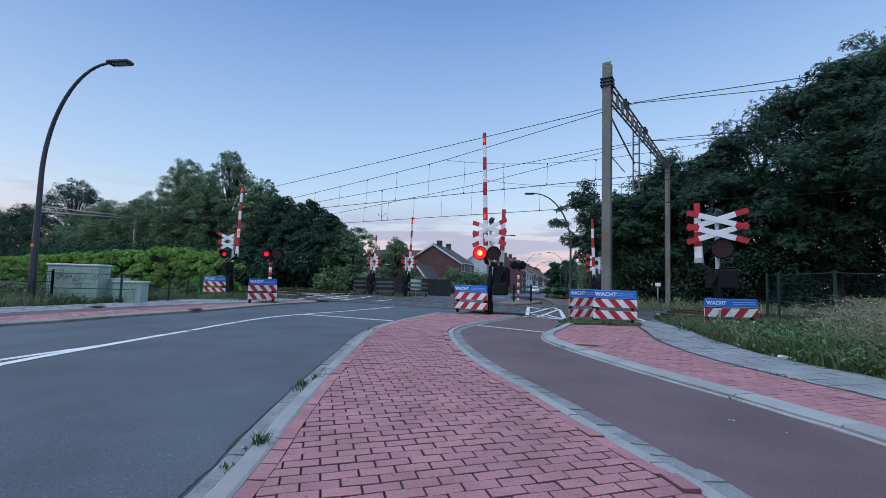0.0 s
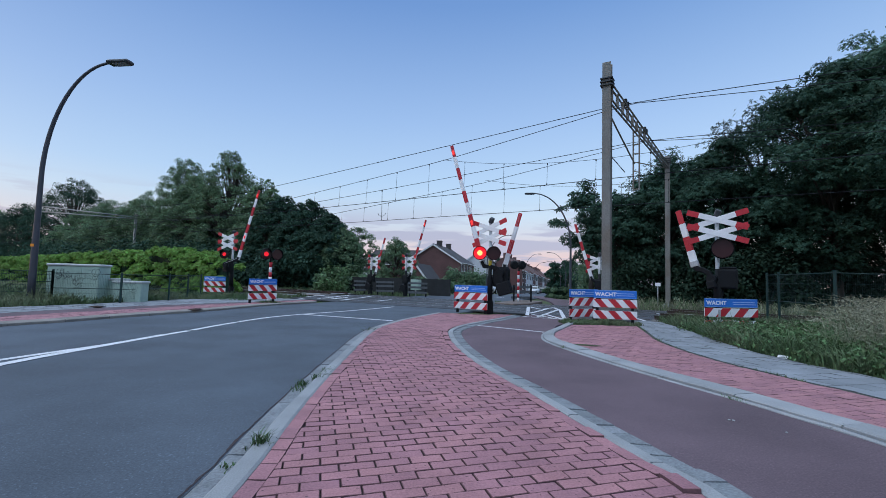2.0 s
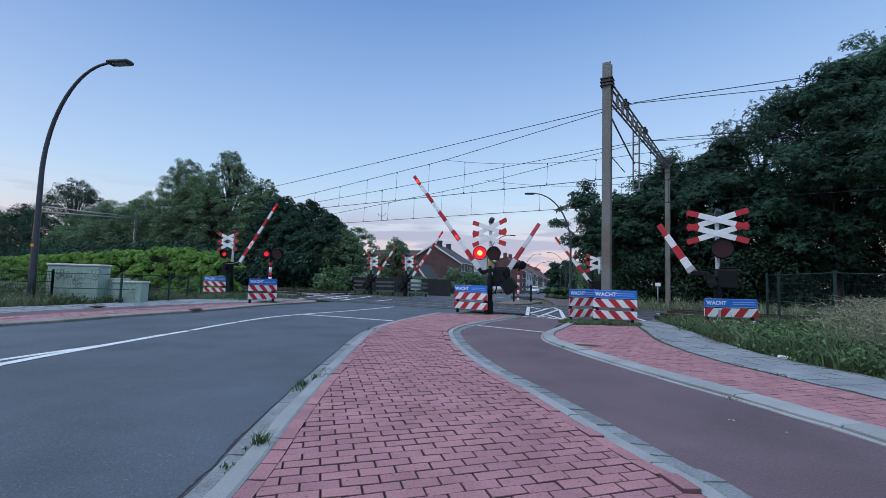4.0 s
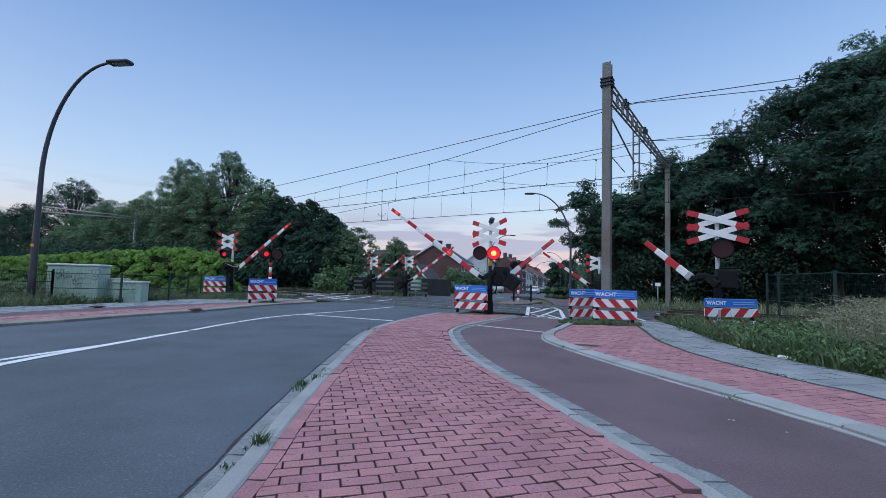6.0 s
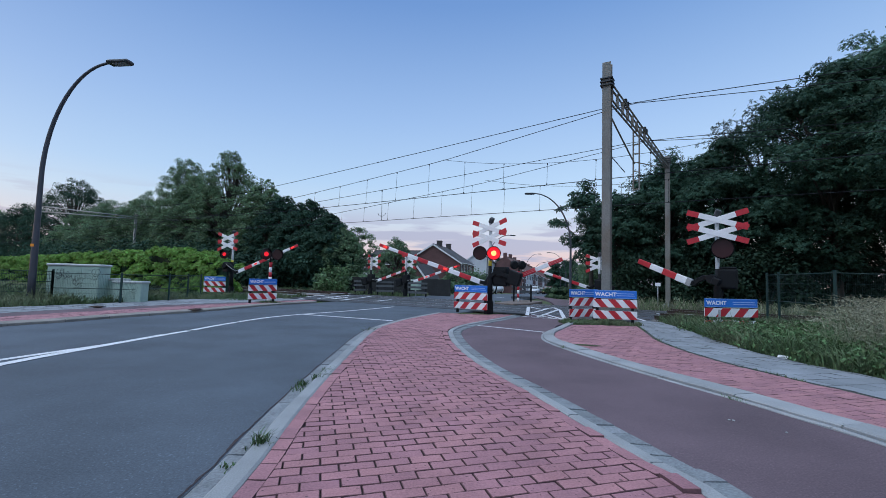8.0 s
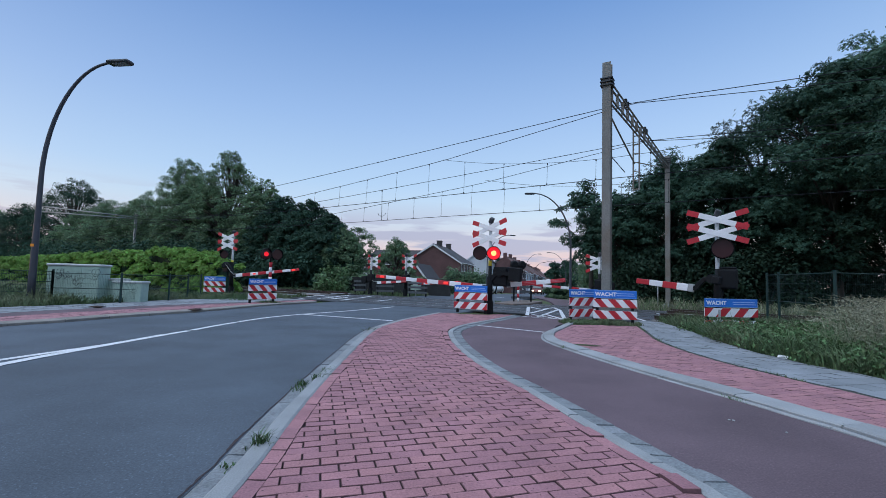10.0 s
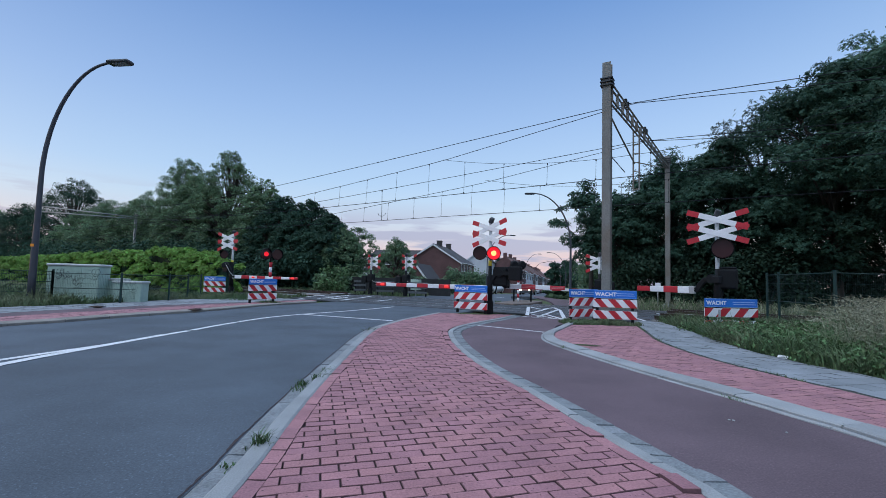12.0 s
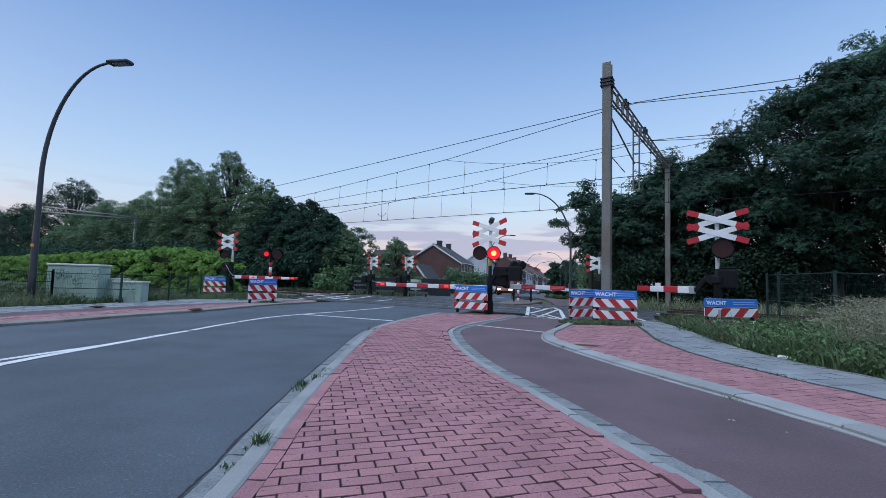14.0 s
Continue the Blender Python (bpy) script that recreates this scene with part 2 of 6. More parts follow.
def tube(bm, pts, r, seg=8, mi=0, cap=True):
    """A round bar along pts; r is one radius or one a point."""
    pts = [Vector(p) for p in pts]
    rs = [float(v) for v in r] if isinstance(r, (list, tuple)) else [r] * len(pts)
    rings, a = [], None
    for i, p in enumerate(pts):
        d = (pts[min(i + 1, len(pts) - 1)] - pts[max(i - 1, 0)]).normalized()
        if a is None:
            a = d.cross(Vector((0, 0, 1)) if abs(d.z) < 0.95 else Vector((1, 0, 0))).normalized()
        else:
            a = (a - d * a.dot(d)).normalized()
        b = d.cross(a)
        rings.append([bm.verts.new(p + rs[i] * (a * math.cos(k * 2 * math.pi / seg) + b * math.sin(k * 2 * math.pi / seg))) for k in range(seg)])
    for q, w in zip(rings, rings[1:]):
        for k in range(seg):
            f = bm.faces.new((q[k], q[(k + 1) % seg], w[(k + 1) % seg], w[k]))
            f.material_index = mi
            f.smooth = True
    if cap:
        for ring in (rings[0][::-1], rings[-1]):
            bm.faces.new(ring).material_index = mi


def prism(bm, poly, z0, z1, mi=0, chamfer=0.0, edge=0):
    """An upright block over a flat outline; z0 and z1 may be functions of (x, y)."""
    n = len(poly)
    g0 = z0 if callable(z0) else (lambda x, y: z0)
    g1 = z1 if callable(z1) else (lambda x, y: z1)
    lo = [bm.verts.new((x, y, g0(x, y))) for x, y in poly]
    hi = [bm.verts.new((x, y, g1(x, y) - chamfer)) for x, y in poly]
    fs = []
    if chamfer:
        cx, cy = sum(p[0] for p in poly) / n, sum(p[1] for p in poly) / n
        tops = []
        for x, y in poly:
            d = math.hypot(x - cx, y - cy) or 1
            k = max(0.0, 1 - 1.6 * chamfer / d)
            tops.append(bm.verts.new((cx + (x - cx) * k, cy + (y - cy) * k, g1(x, y))))
        for i in range(n):
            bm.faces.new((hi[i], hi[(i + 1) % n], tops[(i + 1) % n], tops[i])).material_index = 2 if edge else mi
        fs.append(bm.faces.new(tops))
    else:
        fs.append(bm.faces.new(hi))
    for i in range(n):
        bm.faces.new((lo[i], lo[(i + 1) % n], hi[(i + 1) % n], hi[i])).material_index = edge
    for f in fs:
        f.material_index = mi


def resample(pts, step):
    """Smooth run of points along a line, about one step apart."""
    pts = [Vector((*p, 0)) for p in pts]
    fine = []
    for i in range(len(pts) - 1):
        p0, p1, p2, p3 = pts[max(i - 1, 0)], pts[i], pts[i + 1], pts[min(i + 2, len(pts) - 1)]
        for k in range(12):
            t = k / 12
            fine.append(0.5 * ((2 * p1) + (p2 - p0) * t + (2 * p0 - 5 * p1 + 4 * p2 - p3) * t * t + (3 * p1 - p0 - 3 * p2 + p3) * t ** 3))
    fine.append(pts[-1])
    out, run = [fine[0]], 0.0
    for a, b in zip(fine, fine[1:]):
        d = (b - a).length
        while run + d >= step:
            a = a + (b - a) * ((step - run) / d)
            out.append(a)
            d, run = (b - a).length, 0.0
        run += d
    out.append(fine[-1])
    return [(p.x, p.y) for p in out]


def even(pts, n):
    """n points evenly along a smooth line."""
    r = resample(pts, 0.05)
    return [r[round(i * (len(r) - 1) / (n - 1))] for i in range(n)]


def zg(x, y):
    """Height of the land: level at the crossing, falling along the street beyond it."""
    n = 0.529 * x + 0.8486 * y
    return -min(2.6, max(0.0, 0.02 * (n - 28)))


def strip(name, left, right, dz, material, label, n=60, depth=0.15, parent=None):
    """A paved band between two edge lines, with thickness."""
    L, R = even(left, n), even(right, n)
    bm = bmesh.new()
    rows = []
    for (a, b), (c, d) in zip(L, R):
        row = []
        for k in range(5):
            x, y = a + (c - a) * k / 4, b + (d - b) * k / 4
            row.append(bm.verts.new((x, y, zg(x, y) + dz)))
        lo = [bm.verts.new((v.co.x, v.co.y, v.co.z - depth)) for v in (row[0], row[-1])]
        rows.append((row, lo))
    for (p, pl), (q, ql) in zip(rows, rows[1:]):
        for k in range(4):
            bm.faces.new((p[k], p[k + 1], q[k + 1], q[k]))
        bm.faces.new((pl[0], p[0], q[0], ql[0]))
        bm.faces.new((p[-1], pl[1], ql[1], q[-1]))
    ob = finish(name, bm, material, parent)
    return tagged(ob, label, "", "", "structure")


def quads_mesh(name, verts, faces_n, material, parent=None, tri=False):
    """A mesh of many small loose faces from an array of corners."""
    k = 3 if tri else 4
    me = bpy.data.meshes.new(name)
    me.vertices.add(len(verts))
    me.vertices.foreach_set("co", np.asarray(verts, np.float32).ravel())
    me.loops.add(faces_n * k)
    me.loops.foreach_set("vertex_index", np.arange(faces_n * k, dtype=np.int32))
    me.polygons.add(faces_n)
    me.polygons.foreach_set("loop_start", np.arange(faces_n, dtype=np.int32) * k)
    me.update(calc_edges=True)
    me.materials.append(material)
    ob = new(name, me)
    if parent:
        ob.parent = parent
    return ob


def leaf_corners(rng, c, size, flat=0.35, out=None):
    """Four corners for each leaf at c: a pointed blade, facing out and up where out is given."""
    n = len(c)
    nm = rng.normal(size=(n, 3)) if out is None else out * 0.9 + np.array([0, 0, 0.7]) + rng.normal(size=(n, 3)) * 0.55
    a = np.cross(nm, rng.normal(size=(n, 3)))
    a /= np.linalg.norm(a, axis=1, keepdims=True) + 1e-9
    b = np.cross(nm, a)
    b /= np.linalg.norm(b, axis=1, keepdims=True) + 1e-9
    s = (size * rng.uniform(0.6, 1.3, n))[:, None]
    a, b = a * s, b * s * 0.6
    return np.stack([c - a, c + b - a * 0.1, c + a, c - b - a * 0.1], 1).reshape(-1, 3)


def ball(rng, n):
    """Directions and distances that fill a ball, thicker towards its skin."""
    u = rng.normal(size=(n, 3))
    u /= np.linalg.norm(u, axis=1, keepdims=True)
    return u, rng.uniform(0, 1, n) ** 0.55


T = Vector((-0.8486, 0.5291, 0))
N = Vector((0.5291, 0.8486, 0))


def tn(t, n, z=0.0):
    """A place from its way along the track and across it."""
    p = T * t + N * n
    return Vector((p.x, p.y, z))


TRACK_TURN = math.degrees(math.atan2(T.y, T.x))
# ---- ground and paving ----
def build_ground():
    bm = bmesh.new()
    xs = [-900, -300, -120, -60, -40, -25, -15, -8, 0, 6, 10, 15, 22, 30, 45, 70, 120, 300, 900]
    ys = [-200, -60, -20, 0, 6, 12, 16, 20, 24, 28, 34, 42, 52, 65, 80, 100, 130, 170, 220, 400, 1200]
    grid = [[bm.verts.new((x, y, zg(x, y) - 0.13)) for x in xs] for y in ys]
    for a, b in zip(grid, grid[1:]):
        for i in range(len(xs) - 1):
            bm.faces.new((a[i], a[i + 1], b[i + 1], b[i]))
    tagged(finish("ground", bm, SOIL), "dark green and brown earth verge", "", "", "structure")


def offset(line, d):
    """A line moved d metres to its right."""
    out = []
    for i, p in enumerate(line):
        a, b = Vector(line[max(i - 1, 0)]), Vector(line[min(i + 1, len(line) - 1)])
        u = (b - a).normalized()
        out.append((p[0] + u.y * d, p[1] - u.x * d))
    return out


ROAD_L = [(-10.6, -8), (-9.9, 0), (-9.2, 5), (-8.55, 8.8), (-8.17, 9.8), (-7.87, 11.0), (-7.4, 12.5), (-7.1, 13.5), (-6.83, 14.6), (-6.55, 16.2), (-6.15, 17.8), (-5.35, 19.6), (-4.4, 22.5), (-3.2, 26), (1.5, 40), (5, 52), (9.5, 64), (16.5, 90), (31, 140), (60, 230)]
ROAD_R = [(-1.1, -8), (-1.2, 0), (-1.29, 2.4), (-1.42, 4.8), (-1.45, 6.5), (-1.45, 10), (-1.0, 12.5), (-0.4, 14.5), (0.8, 16.3), (2.2, 20.5), (3.6, 25), (6.8, 34), (11, 48), (15, 64), (21.5, 90), (36, 140), (65, 230)]
BRICK_EDGE = [(-1.0, -3), (-1.0, 0), (-1.02, 2.31), (-1.12, 3.52), (-1.2, 4.59), (-1.28, 6.22), (-1.39, 9.6), (-1.12, 11.59), (-0.76, 12.95), (0.0, 15.2)]
PATH_L_OUT = [(1.75, -3), (1.6, 0), (1.44, 2.49), (1.34, 2.86), (1.19, 3.47), (1.06, 4.0), (0.93, 4.56), (0.75, 5.22), (0.54, 6.0), (0.36, 7.0), (0.21, 8.3), (0.16, 9.7), (0.26, 10.5), (0.60, 11.5), (1.15, 12.6), (1.83, 13.95), (2.4, 15.2)]
PATH_L_IN = offset(PATH_L_OUT, 0.275)
PATH_R_IN = [(4.2, -3), (3.7, 0), (3.29, 3.43), (3.15, 4.05), (2.99, 4.69), (2.77, 5.35), (2.48, 6.32), (2.29, 7.1), (2.13, 7.85), (2.01, 8.6), (2.02, 9.2), (2.16, 9.85), (2.33, 10.35), (2.76, 11.25), (3.6, 13.1)]
PATH_R_OUT = offset(PATH_R_IN, 0.265)
PINK_GREY = [(5.6, -3), (5.1, 0), (4.56, 4.7), (4.42, 5.3), (4.30, 6.0), (4.20, 6.6), (4.17, 7.2), (4.21, 8.1), (4.38, 9.25), (4.75, 10.5), (5.05, 11.5), (5.25, 12.2)]
GREY_VERGE = [(6.6, -3), (6.0, 0), (5.62, 5.79), (5.50, 6.5), (5.44, 7.2), (5.45, 8.0), (5.6, 8.9), (5.88, 10.2), (6.25, 11.7), (6.6, 13.6)]
LEFT_PINK = [(-12.7, -8), (-12.0, 0), (-11.3, 5), (-10.55, 10.8), (-10.27, 12.2), (-9.85, 13.6), (-9.07, 15.3), (-8.05, 17.1), (-7.2, 19.0), (-6.3, 21.2)]
FAR_PINK = [(-11.9, -8), (-11.2, 0), (-10.6, 5), (-9.8, 10.0), (-9.55, 11.4), (-9.1, 12.8), (-8.7, 14.0), (-8.3, 15.4), (-7.7, 17.0), (-6.9, 19.0), (-6.0, 21.0)]
LEFT_GREY = [(-14.5, -8), (-14.0, 0), (-13.2, 6), (-12.3, 12.0), (-11.7, 13.6), (-11.2, 15.6), (-10.7, 18.0), (-10.1, 19.3), (-9.0, 21.2)]


def build_paving():
    strip("road", ROAD_L, ROAD_R, -0.05, ASPHALT, "dark grey asphalt road, worn", 90)
    strip("cycle_path", PATH_L_IN + [(4.4, 18.5), (5.9, 24.0), (7.2, 32), (8.3, 41), (10, 50)], PATH_R_IN + [(7.3, 18.2), (7.9, 24.0), (8.9, 31.5), (9.6, 41), (11.6, 50)], -0.035, RED_ASPHALT, "purple-red asphalt cycle path", 110)
    strip("pavement_bed", BRICK_EDGE, PATH_L_OUT[:-1], -0.022, JOINT, "sand joints under red pavers", 60)
    strip("pavement_bed_right", PATH_R_OUT, PINK_GREY, -0.022, JOINT, "sand joints under red pavers beside the cycle path", 60)
    strip("footpath_bed", PINK_GREY + [(5.8, 14.2)], GREY_VERGE + [(6.9, 14.5)], -0.014, JOINT, "sand joints under grey pavers", 60)
    strip("far_pavement_bed", LEFT_PINK, ROAD_L[:12], -0.012, JOINT, "sand joints under far red pavers", 60)
    strip("far_cycle_path", LEFT_PINK, FAR_PINK, 0.0, RED_ASPHALT, "narrow purple-red asphalt strip across the road", 60)
    strip("far_footpath_bed", LEFT_GREY, LEFT_PINK, -0.012, JOINT, "sand joints under far grey pavers", 60)


def kerb_line(name, inner, outer, top, label, lo=-0.12, step=1.0, lip=0.0, material=KERB, joint=0.006, uneven=0.004):
    """Kerb stones laid end to end between two lines."""
    base = thing(name, Matrix.Identity(4), label, "", "", "structure")
    n = max(3, round(sum(math.dist(a, b) for a, b in zip(inner, inner[1:])) / step))
    sub = 3
    A, B = even(inner, n * sub + 1), even(outer, n * sub + 1)
    for i in range(n):
        a, b = A[i * sub:(i + 1) * sub + 1], B[i * sub:(i + 1) * sub + 1]
        gap = joint / step
        a = [(Vector(p) * 1.0) for p in a]
        b = [(Vector(p) * 1.0) for p in b]
        a[0], b[0] = a[0].lerp(a[1], gap * 3), b[0].lerp(b[1], gap * 3)
        a[-1], b[-1] = a[-1].lerp(a[-2], gap * 3), b[-1].lerp(b[-2], gap * 3)
        dz = random.uniform(-uneven, uneven)
        bm = bmesh.new()
        rows = []
        for p, q in zip(a, b):
            e = (q - p).normalized() * 0.018
            prof = [(p, lo), (p, top - 0.012 + dz), (p + e, top + dz), (q - e, top - lip + dz), (q, top - lip - 0.012 + dz), (q, lo)]
            rows.append([bm.verts.new((v.x, v.y, zg(v.x, v.y) + z)) for v, z in prof])
        for r, s in zip(rows, rows[1:]):
            for k in range(5):
                bm.faces.new((r[k], r[k + 1], s[k + 1], s[k]))
        bm.faces.new(rows[0][::-1])
        bm.faces.new(rows[-1])
        bmesh.ops.recalc_face_normals(bm, faces=bm.faces)
        part("kerb_stone", bm, material, base)


def build_kerbs():
    build_seam()
    kerb_line("kerb_road", offset(BRICK_EDGE, 0.01), offset(BRICK_EDGE, -0.125), 0.006, "pale grey concrete kerb along the road")
    kerb_line("gutter_road", offset(BRICK_EDGE, -0.13), offset(BRICK_EDGE, -0.27), -0.036, "weathered grey concrete gutter strip", step=0.6, material=GUTTER)
    kerb_line("kerb_path_left", offset(PATH_L_OUT, -0.005), offset(PATH_L_OUT, 0.10), 0.004, "grey concrete kerb beside the cycle path")
    kerb_line("gutter_path", offset(PATH_L_OUT, 0.105), PATH_L_IN, -0.018, "grey paver gutter beside the cycle path", step=0.21, material=GUTTER, joint=0.008, uneven=0.006)
    kerb_line("kerb_lip_right", PATH_R_IN, offset(PATH_R_IN, 0.05), -0.02, "thin pale lip of the kerb at the cycle path")
    kerb_line("kerb_path_right", offset(PATH_R_IN, 0.054), PATH_R_OUT, 0.01, "broad sloping grey concrete kerb", lip=-0.02)
    kerb_line("kerb_far", offset(ROAD_L[:12], 0.02), offset(ROAD_L[:12], -0.34), 0.012, "broad sandy grey concrete kerb across the road", material=KERB_SAND, lip=-0.012)
    kerb_line("kerb_footpath", offset(PINK_GREY, -0.03), offset(PINK_GREY, 0.03), -0.004, "thin dark mossy edging between pavers", material=MOSS)


def build_seam():
    """Crumbling dark seam where the asphalt meets the gutter."""
    rng = random.Random(21)
    mid = resample(offset(BRICK_EDGE, -0.285), 0.035)
    drift = 0.0
    bm = bmesh.new()
    prev = None
    for x, y in mid:
        drift = 0.8 * drift + rng.uniform(-0.006, 0.006)
        a, b = max(0.001, rng.uniform(0.0, 0.007) + drift), max(0.001, rng.uniform(0.0, 0.011) - drift)
        cur = [bm.verts.new((x - b, y, -0.0455)), bm.verts.new((x + a, y, -0.0455))]
        if prev:
            bm.faces.new((prev[0], prev[1], cur[1], cur[0]))
        prev = cur
    tagged(finish("road_seam", bm, JOINT), "dark crumbling seam between asphalt and gutter", "", "", "structure")


def clip(poly, nx, ny, c):
    """The part of a flat outline where nx*x + ny*y >= c."""
    out = []
    for (a, b) in zip(poly, poly[1:] + poly[:1]):
        da, db = nx * a[0] + ny * a[1] - c, nx * b[0] + ny * b[1] - c
        if da >= 0:
            out.append(a)
        if (da >= 0) != (db >= 0):
            k = da / (da - db)
            out.append((a[0] + (b[0] - a[0]) * k, a[1] + (b[1] - a[1]) * k))
    return out


def side_of(line):
    """For a height y: the edge's x there and its slope."""
    pts = resample(line, 0.1)
    ys, xs = np.array([p[1] for p in pts]), np.array([p[0] for p in pts])
    o = np.argsort(ys)
    ys, xs = ys[o], xs[o]
    return lambda y: (float(np.interp(y, ys, xs)), float(np.interp(y + 0.1, ys, xs) - np.interp(y - 0.1, ys, xs)) / 0.2)


def lay(name, parent_label, left, right, origin, e1, e2, pitch1, pitch2, gap, y0, y1, material, near, label, top=0.0, stack=False, rough=0.003, worn_edge=0.002, cut=None):
    """Pavers in running bond between two edges; those before the line y = near are single pieces."""
    base = thing(name, Matrix.Identity(4), parent_label, "", "", "structure")
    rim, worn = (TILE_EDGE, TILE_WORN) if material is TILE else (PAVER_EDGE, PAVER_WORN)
    fl, fr = side_of(left), side_of(right)
    e1, e2 = Vector(e1).normalized(), Vector(e2).normalized()
    o = Vector(origin)
    rest = bmesh.new()
    count = 0
    for r in range(-160, 200):
        for c in range(-70, 70):
            p = o + e1 * ((c + (0.5 if (r % 2 and not stack) else 0)) * pitch1) + e2 * (r * pitch2)
            q = p + e1 * (pitch1 / 2)
            if not y0 < q.y < y1:
                continue
            (xl, sl), (xr, sr) = fl(q.y), fr(q.y)
            if q.x < xl - pitch1 or q.x > xr + pitch1:
                continue
            a, b = e1 * (pitch1 - gap), e2 * ((pitch2 - gap) / 2)
            s = p + e1 * (gap / 2)
            poly = [(s - b), (s + a - b), (s + a + b), (s + b)]
            poly = [(v.x, v.y) for v in poly]
            poly = clip(poly, 1, -sl, xl - sl * q.y)
            poly = clip(poly, -1, sr, -(xr - sr * q.y)) if len(poly) > 2 else []
            if cut and len(poly) > 2:
                poly = clip(poly, *cut)
            if len(poly) < 3:
                continue
            area = abs(sum(u[0] * v[1] - v[0] * u[1] for u, v in zip(poly, poly[1:] + poly[:1]))) / 2
            if area < 0.0015:
                continue
            dz, tx, ty = random.uniform(-rough, rough), random.uniform(-0.02, 0.02), random.uniform(-0.02, 0.02)
            hz = lambda x, y: zg(x, y) + top + dz + (x - q.x) * tx + (y - q.y) * ty
            if q.y < near and count < 300:
                bm = bmesh.new()
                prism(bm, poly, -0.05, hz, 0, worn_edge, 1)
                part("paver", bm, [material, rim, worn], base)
                count += 1
            else:
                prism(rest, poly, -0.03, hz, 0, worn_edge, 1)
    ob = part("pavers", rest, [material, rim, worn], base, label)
    ob["kind"] = "stuff"


def line_mark(pts, w, name="road_marking", label="worn white road line", dz=-0.046):
    bm = bmesh.new()
    n = max(2, int(sum(math.dist(a, b) for a, b in zip(pts, pts[1:])) / 0.5) + 2)
    A = even(pts, n)
    L, R = offset(A, -w / 2), offset(A, w / 2)
    va = [bm.verts.new((*p, zg(*p) + dz)) for p in L]
    vb = [bm.verts.new((*p, zg(*p) + dz)) for p in R]
    for i in range(n - 1):
        bm.faces.new((va[i], vb[i], vb[i + 1], va[i + 1]))
    bmesh.ops.recalc_face_normals(bm, faces=bm.faces)
    if bm.faces[:][0].normal.z < 0:
        bmesh.ops.reverse_faces(bm, faces=bm.faces)
    tagged(finish(name, bm, PAINT_LINE), label, "", "", "structure")


def build_marks():
    line_mark([(-5.9, 1.0), (-5.62, 4.6), (-5.40, 6.0), (-5.14, 7.2), (-5.03, 8.5), (-4.975, 9.08)], 0.12)
    line_mark([(-5.0, 1.0), (-5.08, 4.4), (-5.19, 5.6), (-5.11, 7.2), (-5.035, 8.4)], 0.15, dz=-0.043)
    line_mark([(-4.965, 9.2), (-4.925, 10.1), (-4.86, 10.9)], 0.12)
    line_mark([(-4.855, 11.0), (-4.62, 12.4), (-4.08, 13.75), (-3.34, 15.1), (-2.5, 16.9), (-1.9, 18.4)], 0.12)
    line_mark([(-4.08, 13.62), (-1.3, 12.36)], 0.15, label="white stop line before the crossing")
    for a, b in (((-0.7, 21.2), (0.6, 23.6)), ((1.4, 25.5), (2.6, 28.6)), ((3.6, 31.5), (4.8, 35)), ((6.2, 39), (7.6, 43.5)), ((9.4, 49), (11, 54))):
        line_mark([a, b], 0.12)
    line_mark([(0.9, 11.62), (2.36, 10.46)], 0.10, label="white give-way line on the cycle path", dz=-0.031)
    line_mark([(2.6, 15.05), (3.87, 14.16)], 0.09, label="white line on the cycle path", dz=-0.031)


# ---- railway ----
def build_track():
    for n0 in (17.1, 20.9):
        bed = bmesh.new()
        for t0, t1 in ((-60, 2.0), (20.6, 140)):
            prof = [(-2.0, -0.12), (-1.5, 0.0), (1.5, 0.0), (2.0, -0.12)]
            a = [bed.verts.new(tn(t0, n0 + d, z)) for d, z in prof]
            b = [bed.verts.new(tn(t1, n0 + d, z)) for d, z in prof]
            for k in range(3):
                bed.faces.new((a[k], a[k + 1], b[k + 1], b[k]))
        bmesh.ops.recalc_face_normals(bed, faces=bed.faces)
        tagged(finish("ballast_bed", bed, BALLAST), "grey-brown crushed stone ballast", "", "", "structure")
        track = thing("railway_track", Matrix.Identity(4), "rusty steel rails on sleepers in ballast", "track", "railway tracks")
        for d in (-0.75, 0.75):
            for t0, t1, sink in ((-60, 2.0, 0.0), (2.0, 20.6, 0.145), (20.6, 140, 0.0)):
                prof = [(-0.07, 0.0), (0.07, 0.0), (0.07, 0.02), (0.016, 0.03), (0.016, 0.09), (0.036, 0.1), (0.036, 0.129), (-0.036, 0.129), (-0.036, 0.1), (-0.016, 0.09), (-0.016, 0.03), (-0.07, 0.02)]
                bm = bmesh.new()
                a = [bm.verts.new(tn(t0, n0 + d + u, z - sink)) for u, z in prof]
                b = [bm.verts.new(tn(t1, n0 + d + u, z - sink)) for u, z in prof]
                for k in range(12):
                    bm.faces.new((a[k], a[(k + 1) % 12], b[(k + 1) % 12], b[k])).material_index = 1 if k == 6 else 0
                bm.faces.new(a[::-1])
                bm.faces.new(b)
                bmesh.ops.recalc_face_normals(bm, faces=bm.faces)
                part("rail", bm, [RUST, RAIL_TOP], track)
        for k in range(40):
            t = -5.0 + k * 0.62 if k < 11 else 20.9 + (k - 11) * 0.62
            bm = bmesh.new()
            box(bm, tn(t, n0, 0.0), (0.24, 2.4, 0.05), (0, 0, TRACK_TURN), 0.01)
            part("sleeper", bm, KERB, track)


